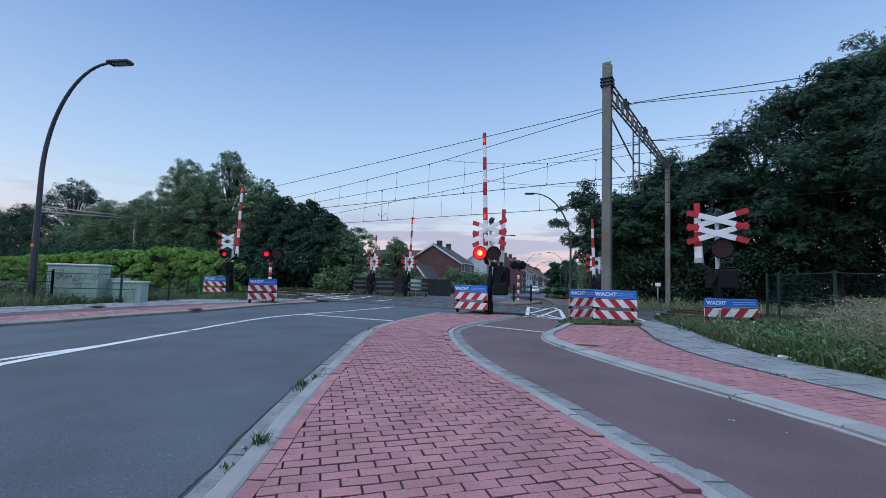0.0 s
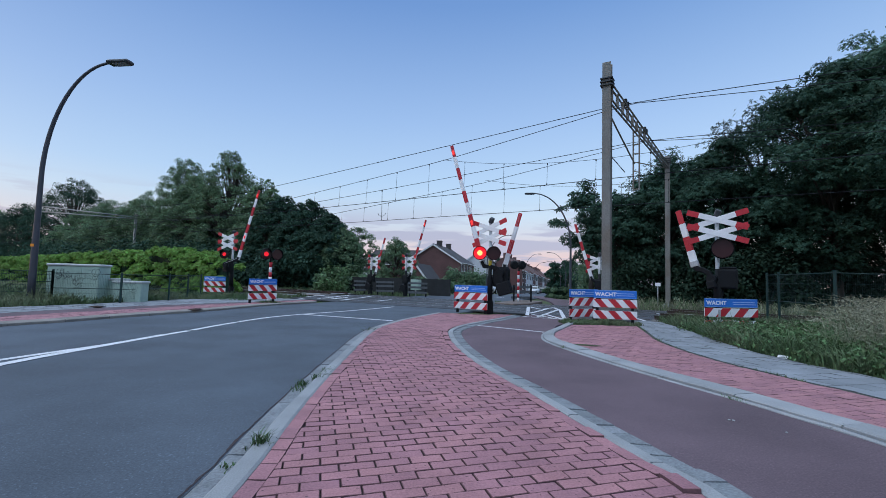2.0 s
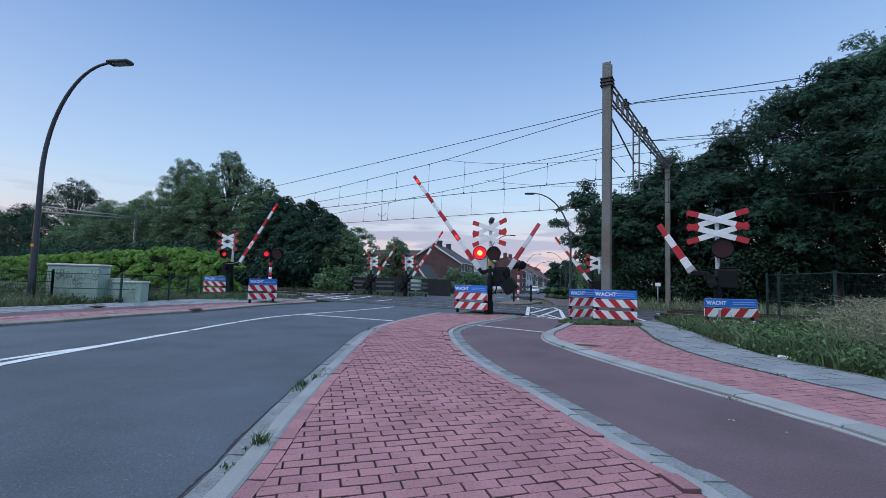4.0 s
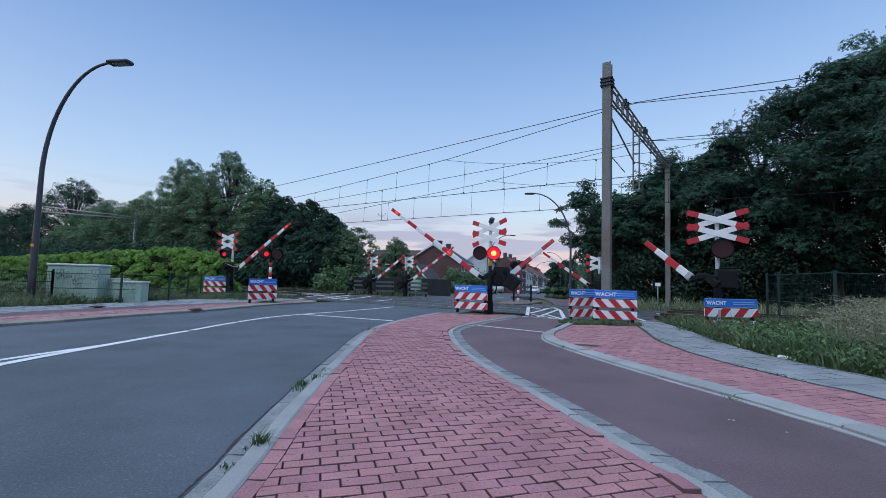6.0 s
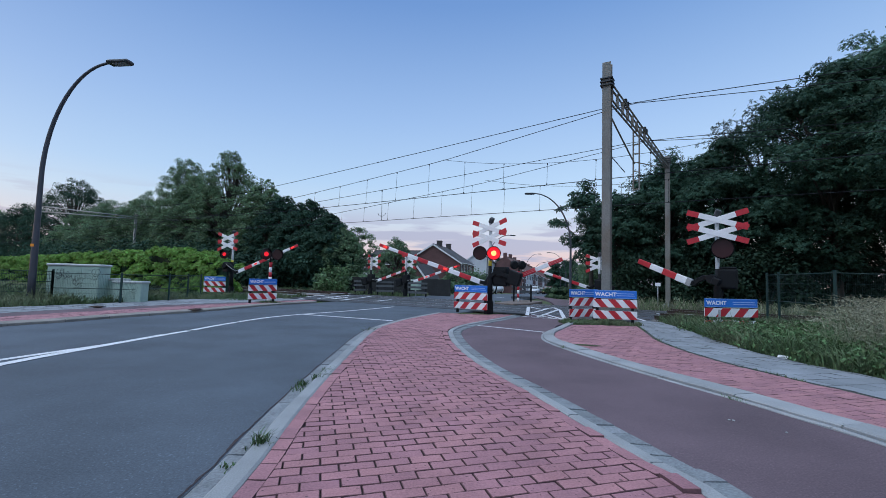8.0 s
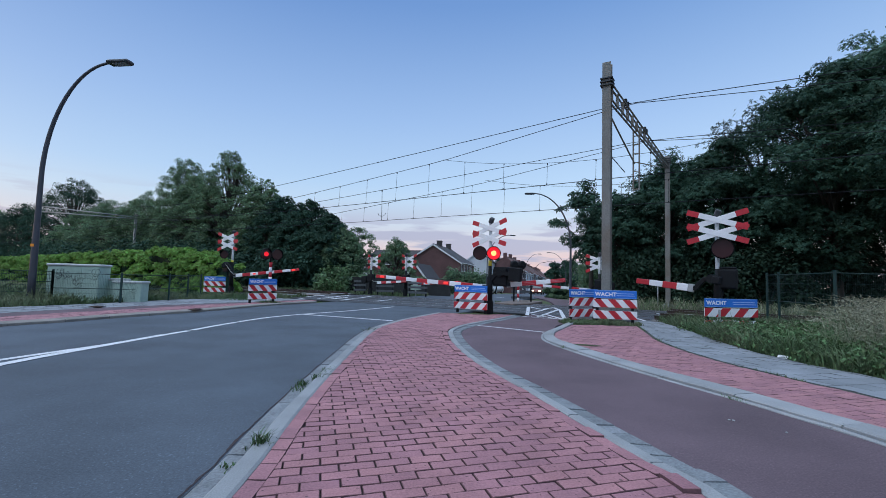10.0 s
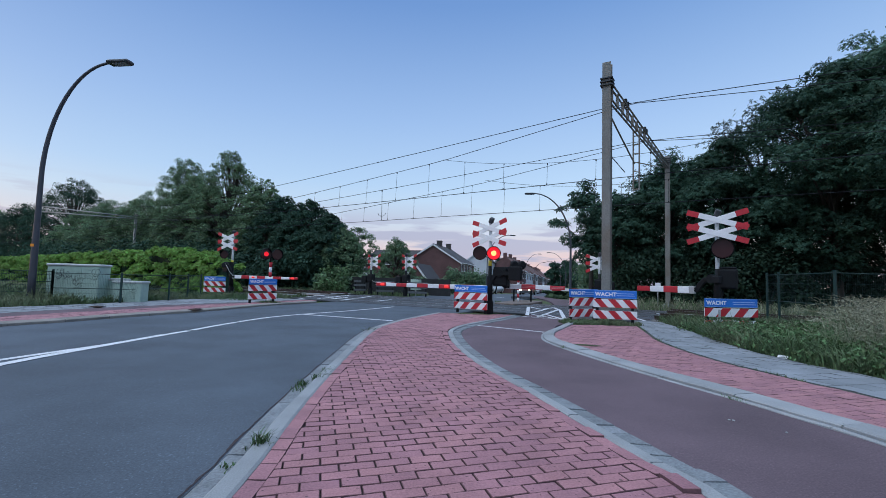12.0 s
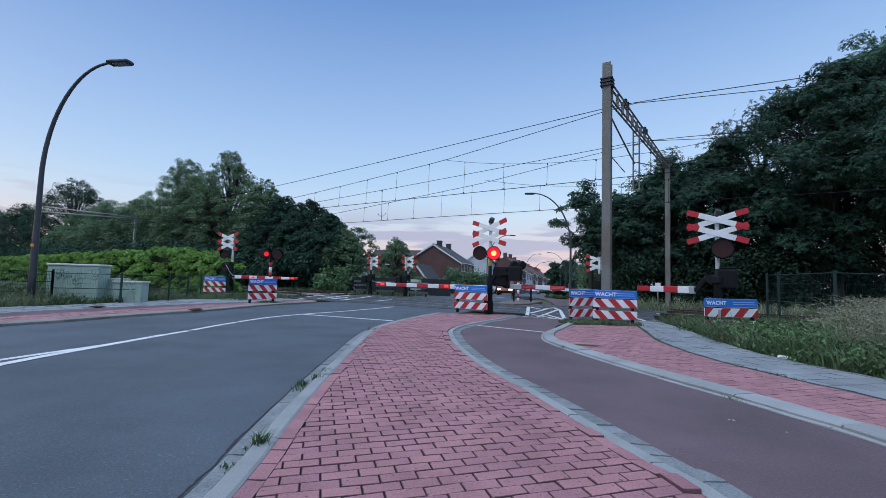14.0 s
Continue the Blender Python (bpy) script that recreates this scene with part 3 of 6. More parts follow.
def build_deck():
    """Panels between and beside the rails where road and paths cross."""
    deck = thing("crossing_deck", Matrix.Identity(4), "dark panels of the level crossing between the rails", "", "", "structure")
    for n, w in ((15.85, 0.9), (17.1, 1.36), (18.4, 0.95), (19.6, 0.95), (20.9, 1.36), (22.15, 0.9)):
        for k in range(15):
            bm = bmesh.new()
            box(bm, tn(2.6 + k * 1.2, n, -0.055), (1.17, w, 0.06), (0, 0, TRACK_TURN + random.uniform(-0.3, 0.3)), 0.012)
            part("crossing_panel", bm, RUBBER, deck)
    # white anti-trespass chevrons at both ends of the deck
    zig = [[(5.7, 14.6), (6.6, 17.0), (7.6, 19.6)], [(7.6, 19.6), (6.5, 18.3)], [(6.5, 18.3), (6.6, 20.1)], [(6.6, 20.1), (5.8, 18.5)], [(6.0, 15.7), (6.4, 18.5)], [(5.7, 15.1), (4.5, 14.0)], [(5.2, 14.3), (6.0, 19.0)],
           [(5.8, 18.5), (4.2, 13.9)], [(5.4, 15.6), (4.1, 13.7)], [(4.9, 19.2), (3.6, 17.4), (3.2, 15.4)], [(1.9, 15.0), (2.6, 16.6)], [(1.4, 18.2), (2.4, 20.2)],
           [(17.0, 14.3), (17.6, 15.4)], [(19.2, 17.0), (19.9, 18.8)], [(17.3, 16.1), (18.3, 18.6)], [(16.6, 16.2), (17.6, 18.5)], [(15.6, 16.0), (17.0, 18.9)], [(16.3, 17.6), (18.1, 21.0)],
           [(14.2, 16.9), (14.8, 18.8)], [(19.2, 15.4), (19.8, 16.9)], [(20.1, 15.7), (21.0, 17.4)], [(18.6, 18.6), (19.8, 21.2)], [(18.3, 18.6), (19.4, 18.3)], [(17.6, 18.5), (18.4, 18.0)], [(19.9, 18.8), (20.8, 20.8)]]
    for run in zig:
        pts = [tn(*q) for q in run]
        line_mark([(q.x, q.y) for q in pts], 0.19 if run[0][0] > 14 else 0.13, label="white zigzag marking at the edge of the crossing", dz=-0.018)


MAST_N, MAST_F, BEAM_Z = 14.7, 25.6, 7.3


def lattice_mast(name, m, h, label, w=0.26, steel=POST_WOOD):
    ob = thing(name, m, label, "mast", "railway masts")
    bm = bmesh.new()
    box(bm, (0, -w / 2 + 0.012, h / 2), (w, 0.024, h), None, 0.004)
    box(bm, (0, w / 2 - 0.012, h / 2), (w, 0.024, h), None, 0.004)
    box(bm, (0, 0, h / 2 - 0.03), (0.03, w - 0.05, h - 0.06))
    part("column", bm, steel, ob)
    bm = bmesh.new()
    box(bm, (0, 0, 0.05), (w + 0.25, w + 0.25, 0.22), None, 0.02)
    part("footing", bm, KERB, ob)
    bm = bmesh.new()
    for k in range(3):
        box(bm, (0, 0, BEAM_Z + 0.1 + k * 0.11), (w + 0.12, w + 0.12, 0.045), None, 0.008)
    part("clamp", bm, DARK_GREY, ob)
    return ob


def portal(t, label, skew=0.0, dropper=True):
    """A portal over both tracks: two columns and a lattice beam."""
    steel = POST_WOOD if dropper else FAR_STEEL
    a, b = tn(t, MAST_N if dropper else 16.9), tn(t + skew, MAST_F)
    lattice_mast("portal_mast", Matrix.Translation(a) @ pose(0, 0, 0, 0, 0, TRACK_TURN), 8.15, "tall weathered steel column of the portal over the tracks", steel=steel)
    lattice_mast("portal_mast", Matrix.Translation(b) @ pose(0, 0, 0, 0, 0, TRACK_TURN), 7.75, "slender weathered steel column of the portal over the tracks", 0.22, steel)
    ob = thing("portal_beam", Matrix.Translation(a) @ pose(0, 0, 0, 0, 0, math.degrees(math.atan2((b - a).y, (b - a).x))), label, "beam")
    L = (b - a).length
    rise = 0.3 if dropper else 0.0
    high = lambda x: BEAM_Z + rise * (1 - x / L)
    low = lambda x: high(x) - 0.55 + 0.36 * x / L
    for z0, z1 in ((high(0), high(L)), (low(0), low(L))):
        bm = bmesh.new()
        w = 0.045 if dropper else 0.07
        for y in (-0.06, 0.06):
            tube(bm, [(0, y, z0), (L, y, z1)], w * 0.8, 6)
        part("chord", bm, steel, ob)
    for k in range(15 if dropper else 6):
        bm = bmesh.new()
        x = 0.5 + k * (L - 1) / (14 if dropper else 5)
        box(bm, (x, 0, (high(x) + low(x)) / 2), (0.04, 0.10, high(x) - low(x)), None, 0.005)
        part("rung", bm, steel, ob)
    if dropper:
        bm = bmesh.new()
        tube(bm, [(0.1, 0.05, BEAM_Z - 0.55), (1.2, 0.05, BEAM_Z - 0.85), (3.9, 0.05, 5.8)], 0.03)
        part("brace", bm, steel, ob)
        bm = bmesh.new()
        for y in (-0.11, 0.11):
            box(bm, (4.0, y, 5.95), (0.05, 0.05, 2.4))
        for k in range(7):
            box(bm, (4.0, 0, 4.8 + k * 0.35), (0.04, 0.22, 0.03))
        part("hanger", bm, steel, ob)
        bm = bmesh.new()
        tube(bm, [(4.0, 0, 5.85), (L - 0.2, 0, 7.1)], 0.022)
        part("stay", bm, steel, ob)
        bm = bmesh.new()
        tube(bm, [(0.12, 0, 5.27), (2.20, 0, 5.09)], 0.016, 7)
        tube(bm, [(0.2, 0, 5.26), (0.55, 0, 5.21)], 0.035, 8)
        part("strut", bm, DARK_GREY, ob, "dark strut with an insulator on the column")
        for x in (2.3, 2.6, 5.5, 5.8):
            bm = bmesh.new()
            for k in range(4):
                tube(bm, [(x, 0.0, high(x) + 0.03 + k * 0.06), (x, 0.0, high(x) + 0.065 + k * 0.06)], 0.075 - 0.012 * (k % 2))
            part("insulator", bm, DARK_GREY, ob)
    return ob


SUPPORT, SPAN = 2.87, 59.0


def drop(x, left, right, bend=7.0):
    """How far a wire hangs below its support at x metres along the track; the two sides of the portal pull differently."""
    slope = left if x >= 0 else right
    x = abs(x) % SPAN
    half = SPAN / 2
    return slope * (math.hypot(half, bend) - math.hypot(x - half, bend)) * half / (math.hypot(half, bend) - bend) * (1 - bend / half * 0.55)


def wire(name, n, height, t0, t1, r, label, step=2.0):
    """A wire over the track; height gives its level along the way."""
    bm = bmesh.new()
    k = int((t1 - t0) / step) + 1
    tube(bm, [tn(t0 + (t1 - t0) * i / k, n, height(t0 + (t1 - t0) * i / k)) for i in range(k + 1)], r, 5)
    return tagged(finish(name, bm, WIRE), label, "wire", "overhead wires")


def build_overhead():
    portal(3.15, "grey steel lattice beam high over both tracks", -0.65)
    for t in (58, 117):
        portal(t, "distant steel lattice beam over the tracks", dropper=False)
    # for each track: support height, pull of feeder and carrier on both sides, low point of the stitch wire, contact wire
    for n, z0, fl, fr, cl, cr, low, bow, ends, zc, fall in ((17.1, 7.65, 0.070, 0.028, 0.107, 0.070, 5.73, 0.0155, (-6.0, 10.8), 4.97, 0.013), (20.9, 7.33, 0.066, 0.046, 0.105, 0.09, 5.52, 0.0172, (-4.3, 10.6), 4.58, 0.005)):
        feeder = lambda t: z0 - drop(t - SUPPORT, fl, fr)
        carrier = lambda t: z0 - 0.01 - drop(t - SUPPORT, cl, cr) - (0.034 * min(t - SUPPORT, 8.0 - 0.25 * (t - SUPPORT - 8)) if 0 < t - SUPPORT < 40 else 0)
        stitch = lambda t: low + bow * (t - 3.75) ** 2
        contact = lambda t: zc - fall * max(0.0, min(t - 2.0, 18.0))
        wire("feeder_wire", n - 0.05, feeder, -56, 118, 0.014, "thin dark feeder wire over the track")
        wire("carrier_wire", n + 0.05, carrier, -56, 118, 0.013, "thin dark carrier wire over the track", 1.0)
        wire("stitch_wire", n + 0.05, stitch, ends[0], ends[1], 0.008, "thin sagging wire under the portal", 0.7)
        wire("contact_wire", n, contact, -56, 118, 0.014, "straight dark contact wire over the track")
        bm = bmesh.new()
        for i in range(24):
            t = ends[1] + 0.75 + (i - 9) * 1.87
            top = carrier(t) if t > ends[1] or t < ends[0] else stitch(t)
            if t > 1.0 and top > contact(t) + 0.05:
                tube(bm, [tn(t, n, contact(t)), tn(t, n + 0.05, top)], 0.006, 4)
                box(bm, tn(t, n + 0.05, top - 0.03), (0.04, 0.03, 0.06))
                box(bm, tn(t, n, contact(t) + 0.03), (0.04, 0.03, 0.06))
        tagged(finish("dropper_wires", bm, WIRE), "thin droppers hanging between carrier and contact wire", "wire", "", "stuff")
    # steady rod over the far track
    bm = bmesh.new()
    tube(bm, [tn(17.4, 20.85, 6.33), tn(17.4, 20.9, 4.55)], 0.016, 6)
    box(bm, tn(17.4, 20.85, 6.3), (0.07, 0.07, 0.1), None, 0.01)
    for d in (-0.22, 0.22):
        tube(bm, [tn(17.4, 20.9, 4.75), tn(17.4 + d, 20.9, 4.82), tn(17.4 + d * 1.3, 20.9, 4.95)], 0.012, 5)
    tagged(finish("steady_rod", bm, WIRE), "thin dark rod hanging above the contact wire", "rod")


# ---- crossing equipment ----
def saltire(ob, z, faces=0.0, y=-0.09, gap=0.19, x=0.0):
    """Double white cross with red ends; its plane turned by faces degrees."""
    m0 = pose(0, 0, 0, 0, 0, faces)
    for k, (dz, sgn) in enumerate(((gap, 1), (gap, -1), (-gap, 1), (-gap, -1))):
        ang = math.degrees(math.atan2(0.26, 0.81)) * sgn
        rot = m0 @ pose(x, y - 0.012 * (k % 2), z + dz, 0, -ang, 0)
        bmb = bmesh.new()
        box(bmb, (0, 0, 0), (0.92, 0.02, 0.15), None, 0.003)
        bmb.transform(rot)
        arm = part("cross_board", bmb, WHITE, ob)
        for s in (-1, 1):
            bm = bmesh.new()
            box(bm, (s * 0.61, 0, 0), (0.30, 0.021, 0.15), None, 0.003)
            bm.transform(rot)
            part("red_end", bm, RED, arm, "red end of the board")


LENSES = []


def lamp(ob, x, z, r, when, faces=0.0, y=-0.16, strong=True, core=None):
    """A round signal lamp: black disc, hood and a lens that turns its lit or dark side out."""
    lp = new("signal_lamp")
    lp.parent = ob
    lp.matrix_basis = pose(0, 0, 0, 0, 0, faces) @ Matrix.Translation((x, y, z))
    bm = bmesh.new()
    tube(bm, [(0, 0.10, 0), (0, 0.02, 0)], [r * 0.75, r], 24)
    me_plate = part("backplate", bm, BLACK, lp)
    bm = bmesh.new()
    tube(bm, [(0, 0.0, 0), (0, -0.05, 0)], [r * 0.99, r], 28, cap=False)
    tube(bm, [(0, -0.05, 0), (0, 0.0, 0)], [r * 0.95, r * 0.94], 28, cap=False)
    part("rim", bm, BLACK, lp)
    bm = bmesh.new()
    n = 14
    va, vb = [], []
    for i in range(n + 1):
        a = radians(20 + 140 * i / n)
        va.append(bm.verts.new((r * math.cos(a), -0.02, r * math.sin(a))))
        vb.append(bm.verts.new((r * math.cos(a) * 0.95, -0.16, r * math.sin(a) * 0.95)))
    for i in range(n):
        bm.faces.new((va[i], va[i + 1], vb[i + 1], vb[i]))
    bmesh.ops.solidify(bm, geom=bm.faces[:], thickness=0.008)
    part("hood", bm, BLACK, lp)
    bm = bmesh.new()
    rr = r * 0.90
    k0 = 0.42 if strong else 0.6 if core else 0.46
    circle = lambda rad, y0: [bm.verts.new((rad * math.cos(k * math.pi / 12), y0, rad * math.sin(k * math.pi / 12))) for k in range(24)]
    outer, inner, back = circle(rr, -0.008), circle(rr * k0, -0.022), circle(rr, 0.012)
    for k in range(24):
        bm.faces.new((outer[k], outer[(k + 1) % 24], inner[(k + 1) % 24], inner[k])).material_index = 0
        bm.faces.new((outer[k], back[k], back[(k + 1) % 24], outer[(k + 1) % 24])).material_index = 2
    bm.faces.new(inner).material_index = 1
    bm.faces.new(back[::-1]).material_index = 2
    lens = part("lens", bm, [RED_LIT, RED_CORE, RED_GLASS] if strong else [RED_GLASS, core or RED_LIT, RED_GLASS], lp, "round red glass lens that flashes")
    lens.matrix_basis = Matrix.Translation((0, -0.02, 0))
    LENSES.append((lens, when))
    return lp


BOOMS = []


def boom(ob, length, way, track, z=1.25, y=0.0, x0=0.0, drop=0.25, weight=True, thick=0.07, turn=0.0):
    """A barrier arm on its pivot with a counterweight; way is 1 along local x, -1 against it."""
    bm = bmesh.new()
    # curved black root arm from the pivot down to the pole
    pts = [(0, 0, 0), (0.18, 0, -0.1 * drop), (0.30, 0, -0.5 * drop), (0.38, 0, -0.95 * drop), (0.55, 0, -drop)]
    for a, b in zip(pts, pts[1:]):
        a, b = Vector(a), Vector(b)
        d = b - a
        ang = math.degrees(math.atan2(d.z, d.x))
        box(bm, (a + b) / 2, (d.length + 0.06, 0.10, 0.13), (0, -ang, 0), 0.015)
    tube(bm, [(0, -0.1, 0), (0, 0.1, 0)], 0.12, 16)
    arm = part("boom", bm, BLACK, ob, "black pivot arm of a red and white barrier")
    bm = bmesh.new()
    box(bm, (0.52, 0, -drop), (0.16, thick * 1.25, thick * 2.6), None, 0.012)
    part("collar", bm, GALV, arm, "bare metal collar at the foot of the pole")
    bm = bmesh.new()
    tube(bm, [(0.05, -0.09, 0.06), (0.30, -0.09, -0.55 * drop), (0.5, -0.07, -drop + 0.05)], 0.012, 6)
    part("stay_rod", bm, GALV, arm, "thin metal stay")
    x = 0.5
    n = 2 * max(2, round((length - 0.5) / 0.86))
    step = (length - 0.5) / n
    for k in range(n):
        bm = bmesh.new()
        s0, s1 = thick * (1.25 - 0.4 * k / n), thick * (1.25 - 0.4 * (k + 1) / n)
        c = x + step / 2
        box(bm, (c, 0, -drop), (step, s0 * 0.8, s0 * 1.9), None, 0.012)
        band = part("band", bm, RED if (n - k) % 2 else WHITE, arm, "red reflective band" if (n - k) % 2 else "white band")
        if (n - k) % 2 and length < 3:
            bm = bmesh.new()
            for dz in (-0.28, 0.28):
                box(bm, (c, -s0 * 0.4 - 0.001, -drop + dz * s0), (step * 0.94, 0.004, s0 * 0.10))
            part("reflective_line", bm, PINK_STRIPE, band, "thin pale reflective lines")
        x += step
    if length > 3.5:
        for lx in (length - 0.28, length * 0.4):
            bm = bmesh.new()
            box(bm, (lx, 0, -drop), (0.17, thick * 0.8 + 0.045, 0.085), None, 0.02)
            part("boom_lamp", bm, BOOM_GLOW, arm, "small glowing red lamp on the barrier")
    bm = bmesh.new()
    if not weight:
        box(bm, (-0.16, 0.1, -0.02), (0.2, 0.2, 0.2), None, 0.02)
    else:
        box(bm, (-0.52, 0.0, 0.0), (0.42, 0.26, 0.46), None, 0.03)
        box(bm, (-0.18, 0.10, 0), (0.36, 0.03, 0.12))
    part("counterweight", bm, BLACK, arm, "black counterweight box")
    BOOMS.append((arm, way, track, z, y, x0, turn))
    return arm


def pole(ob, h, r=0.055, material=GALV, z0=0.0):
    bm = bmesh.new()
    tube(bm, [(0, 0, z0), (0, 0, h)], r, 14)
    part("post", bm, material, ob)


def machine(ob, x=0.0, y=0.12, z=1.25, w=0.42, h=0.48, mark=True):
    bm = bmesh.new()
    box(bm, (x, y, z), (w, 0.36, h), None, 0.03)
    box(bm, (x / 2, y / 2, z - 0.1), (abs(x) + 0.1, 0.14, 0.16), None, 0.02)
    box(bm, (x, y, z + h / 2 + 0.02), (w * 0.9, 0.32, 0.05), None, 0.018)
    box(bm, (x, y - 0.185, z), (w * 0.86, 0.02, h * 0.84), None, 0.008)
    for s in (-1, 1):
        box(bm, (x + s * w * 0.36, y - 0.2, z + h * 0.3), (0.03, 0.02, 0.06), None, 0.005)
        tube(bm, [(x + s * (w / 2 + 0.03), y, z - 0.06), (x + s * (w / 2), y, z - 0.06)], 0.07, 12)
    tube(bm, [(x * 0.6, y - 0.05, z - h / 2), (x * 0.5, y - 0.08, z - h / 2 - 0.18), (x * 0.15, 0, z - h / 2 - 0.3)], 0.022, 7)
    part("drive_box", bm, BLACK, ob, "black drive housing with a white plate")
    bm = bmesh.new()
    box(bm, (x - 0.03, y - 0.19, z + 0.13), (0.12, 0.008, 0.035))
    part("plate", bm, WHITE, ob, "small white plate")
    bm = bmesh.new()
    box(bm, (0, 0, 0.22), (0.22, 0.22, 0.44), None, 0.02)
    tube(bm, [(0, 0, 0.4), (0, 0, 1.05), (0, 0, 1.3), (0, 0, 1.6)], [0.10, 0.10, 0.062, 0.062], 12)
    part("pedestal", bm, BLACK, ob)
    bm = bmesh.new()
    tube(bm, [(0, 0, 1.6), (0, 0, 1.78)], 0.0585, 14)
    if mark:
        part("marker", bm, YELLOW, ob, "small yellow marker")


def bell(ob, z):
    bm = bmesh.new()
    box(bm, (0.02, 0, z), (0.15, 0.2, 0.2), (15, 20, 10), 0.03)
    tube(bm, [(0.02, 0, z - 0.2), (0.02, 0, z - 0.05)], 0.03)
    part("bell", bm, DARK_GREY, ob, "dark warning bell")


SIG = {
    "C": (1.60, 15.30), "R": (7.56, 12.50), "L": (-10.72, 23.2), "F1": (-4.7, 30.0), "F2": (-2.3, 28.7), "F3": (7.9, 22.9),
}


def build_signals():
    face = TRACK_TURN - 180          # local x runs along the track, away from T; local -y looks back along the street
    lab = "crossing signal with red-and-white cross, lamp and barrier"
    # two-lamp signal beside the cycle path, with arms on both sides
    ob = thing("crossing_signal", Matrix.Translation((*SIG["C"], 0)) @ pose(0, 0, 0, 0, 0, face + 6.5), lab + " on a paved island", "signal", "crossing signals")
    pole(ob, 3.1)
    saltire(ob, 2.705, -20, gap=0.17)
    bell(ob, 3.14)
    lamp(ob, -0.34, 2.02, 0.235, "A", 17)
    lamp(ob, 0.12, 2.02, 0.235, "B", 17)
    machine(ob, 0.34, 0.2, 1.23, 0.5, 0.6)
    boom(ob, 4.87, -1, 0, z=1.36, x0=0.36, y=0.0, drop=0.5)
    boom(ob, 2.4, 1, 1, z=1.18, y=0.42, weight=False)
    # footpath signal
    ob = thing("crossing_signal", Matrix.Translation((*SIG["R"], 0)) @ pose(0, 0, 0, 0, 0, face), lab + " in tall grass", "signal", "crossing signals")
    pole(ob, 3.0)
    saltire(ob, 2.76, 2)
    bell(ob, 3.14)
    lamp(ob, 0.12, 2.15, 0.28, "R", 2, strong=False)
    machine(ob, 0.22, 0.12, 1.33, 0.5, 0.56, mark=False)
    boom(ob, 2.14, -1, 1, z=1.322, x0=-0.128, y=-0.10, drop=0.32, weight=False, thick=0.085, turn=-19.6)
    # signal across the road
    ob = thing("crossing_signal", Matrix.Translation((*SIG["L"], 0)) @ pose(0, 0, 0, 0, 0, face), lab + " beside a hedge", "signal", "crossing signals")
    pole(ob, 3.0)
    saltire(ob, 2.74, 6, x=-0.31)
    bm = bmesh.new()
    box(bm, (-0.16, -0.05, 2.74), (0.4, 0.05, 0.07), None, 0.008)
    part("side_bracket", bm, GALV, ob)
    bell(ob, 3.2)
    lamp(ob, -0.34, 2.07, 0.22, "L", 30, strong=False)
    bm = bmesh.new()
    tube(bm, [(0, 0, 2.07), (-0.25, 0, 2.07)], 0.03, 8)
    part("lamp_arm", bm, BLACK, ob)
    machine(ob, -0.12, -0.12, 1.4)
    boom(ob, 4.06, 1, 1, z=1.536, x0=0.086, y=-0.40, drop=0.588, weight=False, turn=18.2)
    # far side, seen from behind
    for key, way, ln, trk in (("F1", 1, 2.9, 0), ("F2", 1, 4.0, 0), ("F3", -1, 3.4, 0)):
        ob = thing("crossing_signal", Matrix.Translation((*SIG[key], 0)) @ pose(0, 0, 0, 0, 0, face), "far crossing signal seen from behind, with red and white barrier", "signal", "crossing signals")
        pole(ob, 2.5)
        saltire(ob, 2.15, -16 if key != "F3" else -28, y=0.09, x=0.2 if key != "F3" else -0.24)
        bell(ob, 2.58)
        machine(ob, 0.0, 0.05, 1.05, mark=False)
        boom(ob, ln, way, trk, z=0.99)
    # twin-lamp post beside the road
    ob = thing("warning_lamp_post", Matrix.Translation((-7.0, 18.55, 0)) @ pose(0, 0, 0, 0, 0, 38), "red and white banded post with two round red lamps", "signal", "warning lamp posts")
    twin_post(ob, True)
    ob = thing("warning_lamp_post", Matrix.Translation((4.05, 24.2, 0.05)) @ pose(0, 0, 0, 0, 0, 195), "red and white banded post with two dark lamps, seen from behind", "signal", "warning lamp posts")
    twin_post(ob, False)


def twin_post(ob, lit):
    for k in range(8):
        bm = bmesh.new()
        tube(bm, [(0, 0, k * 0.2), (0, 0, (k + 1) * 0.2)], 0.062, 12)
        part("band", bm, RED if k % 2 else WHITE, ob)
    bm = bmesh.new()
    tube(bm, [(0, 0.05, 1.6), (0, 0.05, 1.95)], 0.04, 8)
    box(bm, (0, 0.08, 1.9), (0.5, 0.05, 0.08), None, 0.01)
    part("bracket", bm, BLACK, ob)
    lamp(ob, -0.22, 1.93, 0.23, "M" if lit else "X", y=-0.04, strong=False)
    lamp(ob, 0.22, 1.93, 0.23, "R" if lit else "X", y=-0.04, strong=False, core=ORANGE_CORE)


def text_mesh(body, size, material, m, parent):
    cu = bpy.data.curves.new("word", "FONT")
    cu.body, cu.size, cu.extrude = body, size, 0.002
    cu.space_character, cu.offset = 1.08, 0.006
    ob = bpy.data.objects.new("word", cu)
    scene.collection.objects.link(ob)
    bpy.context.view_layer.update()
    me = bpy.data.meshes.new_from_object(ob.evaluated_get(bpy.context.evaluated_depsgraph_get()))
    bpy.data.objects.remove(ob)
    me.materials.clear()
    me.materials.append(material)
    w = new("lettering", me)
    w.parent = parent
    w.matrix_basis = m
    return tagged(w, "white capital letters")


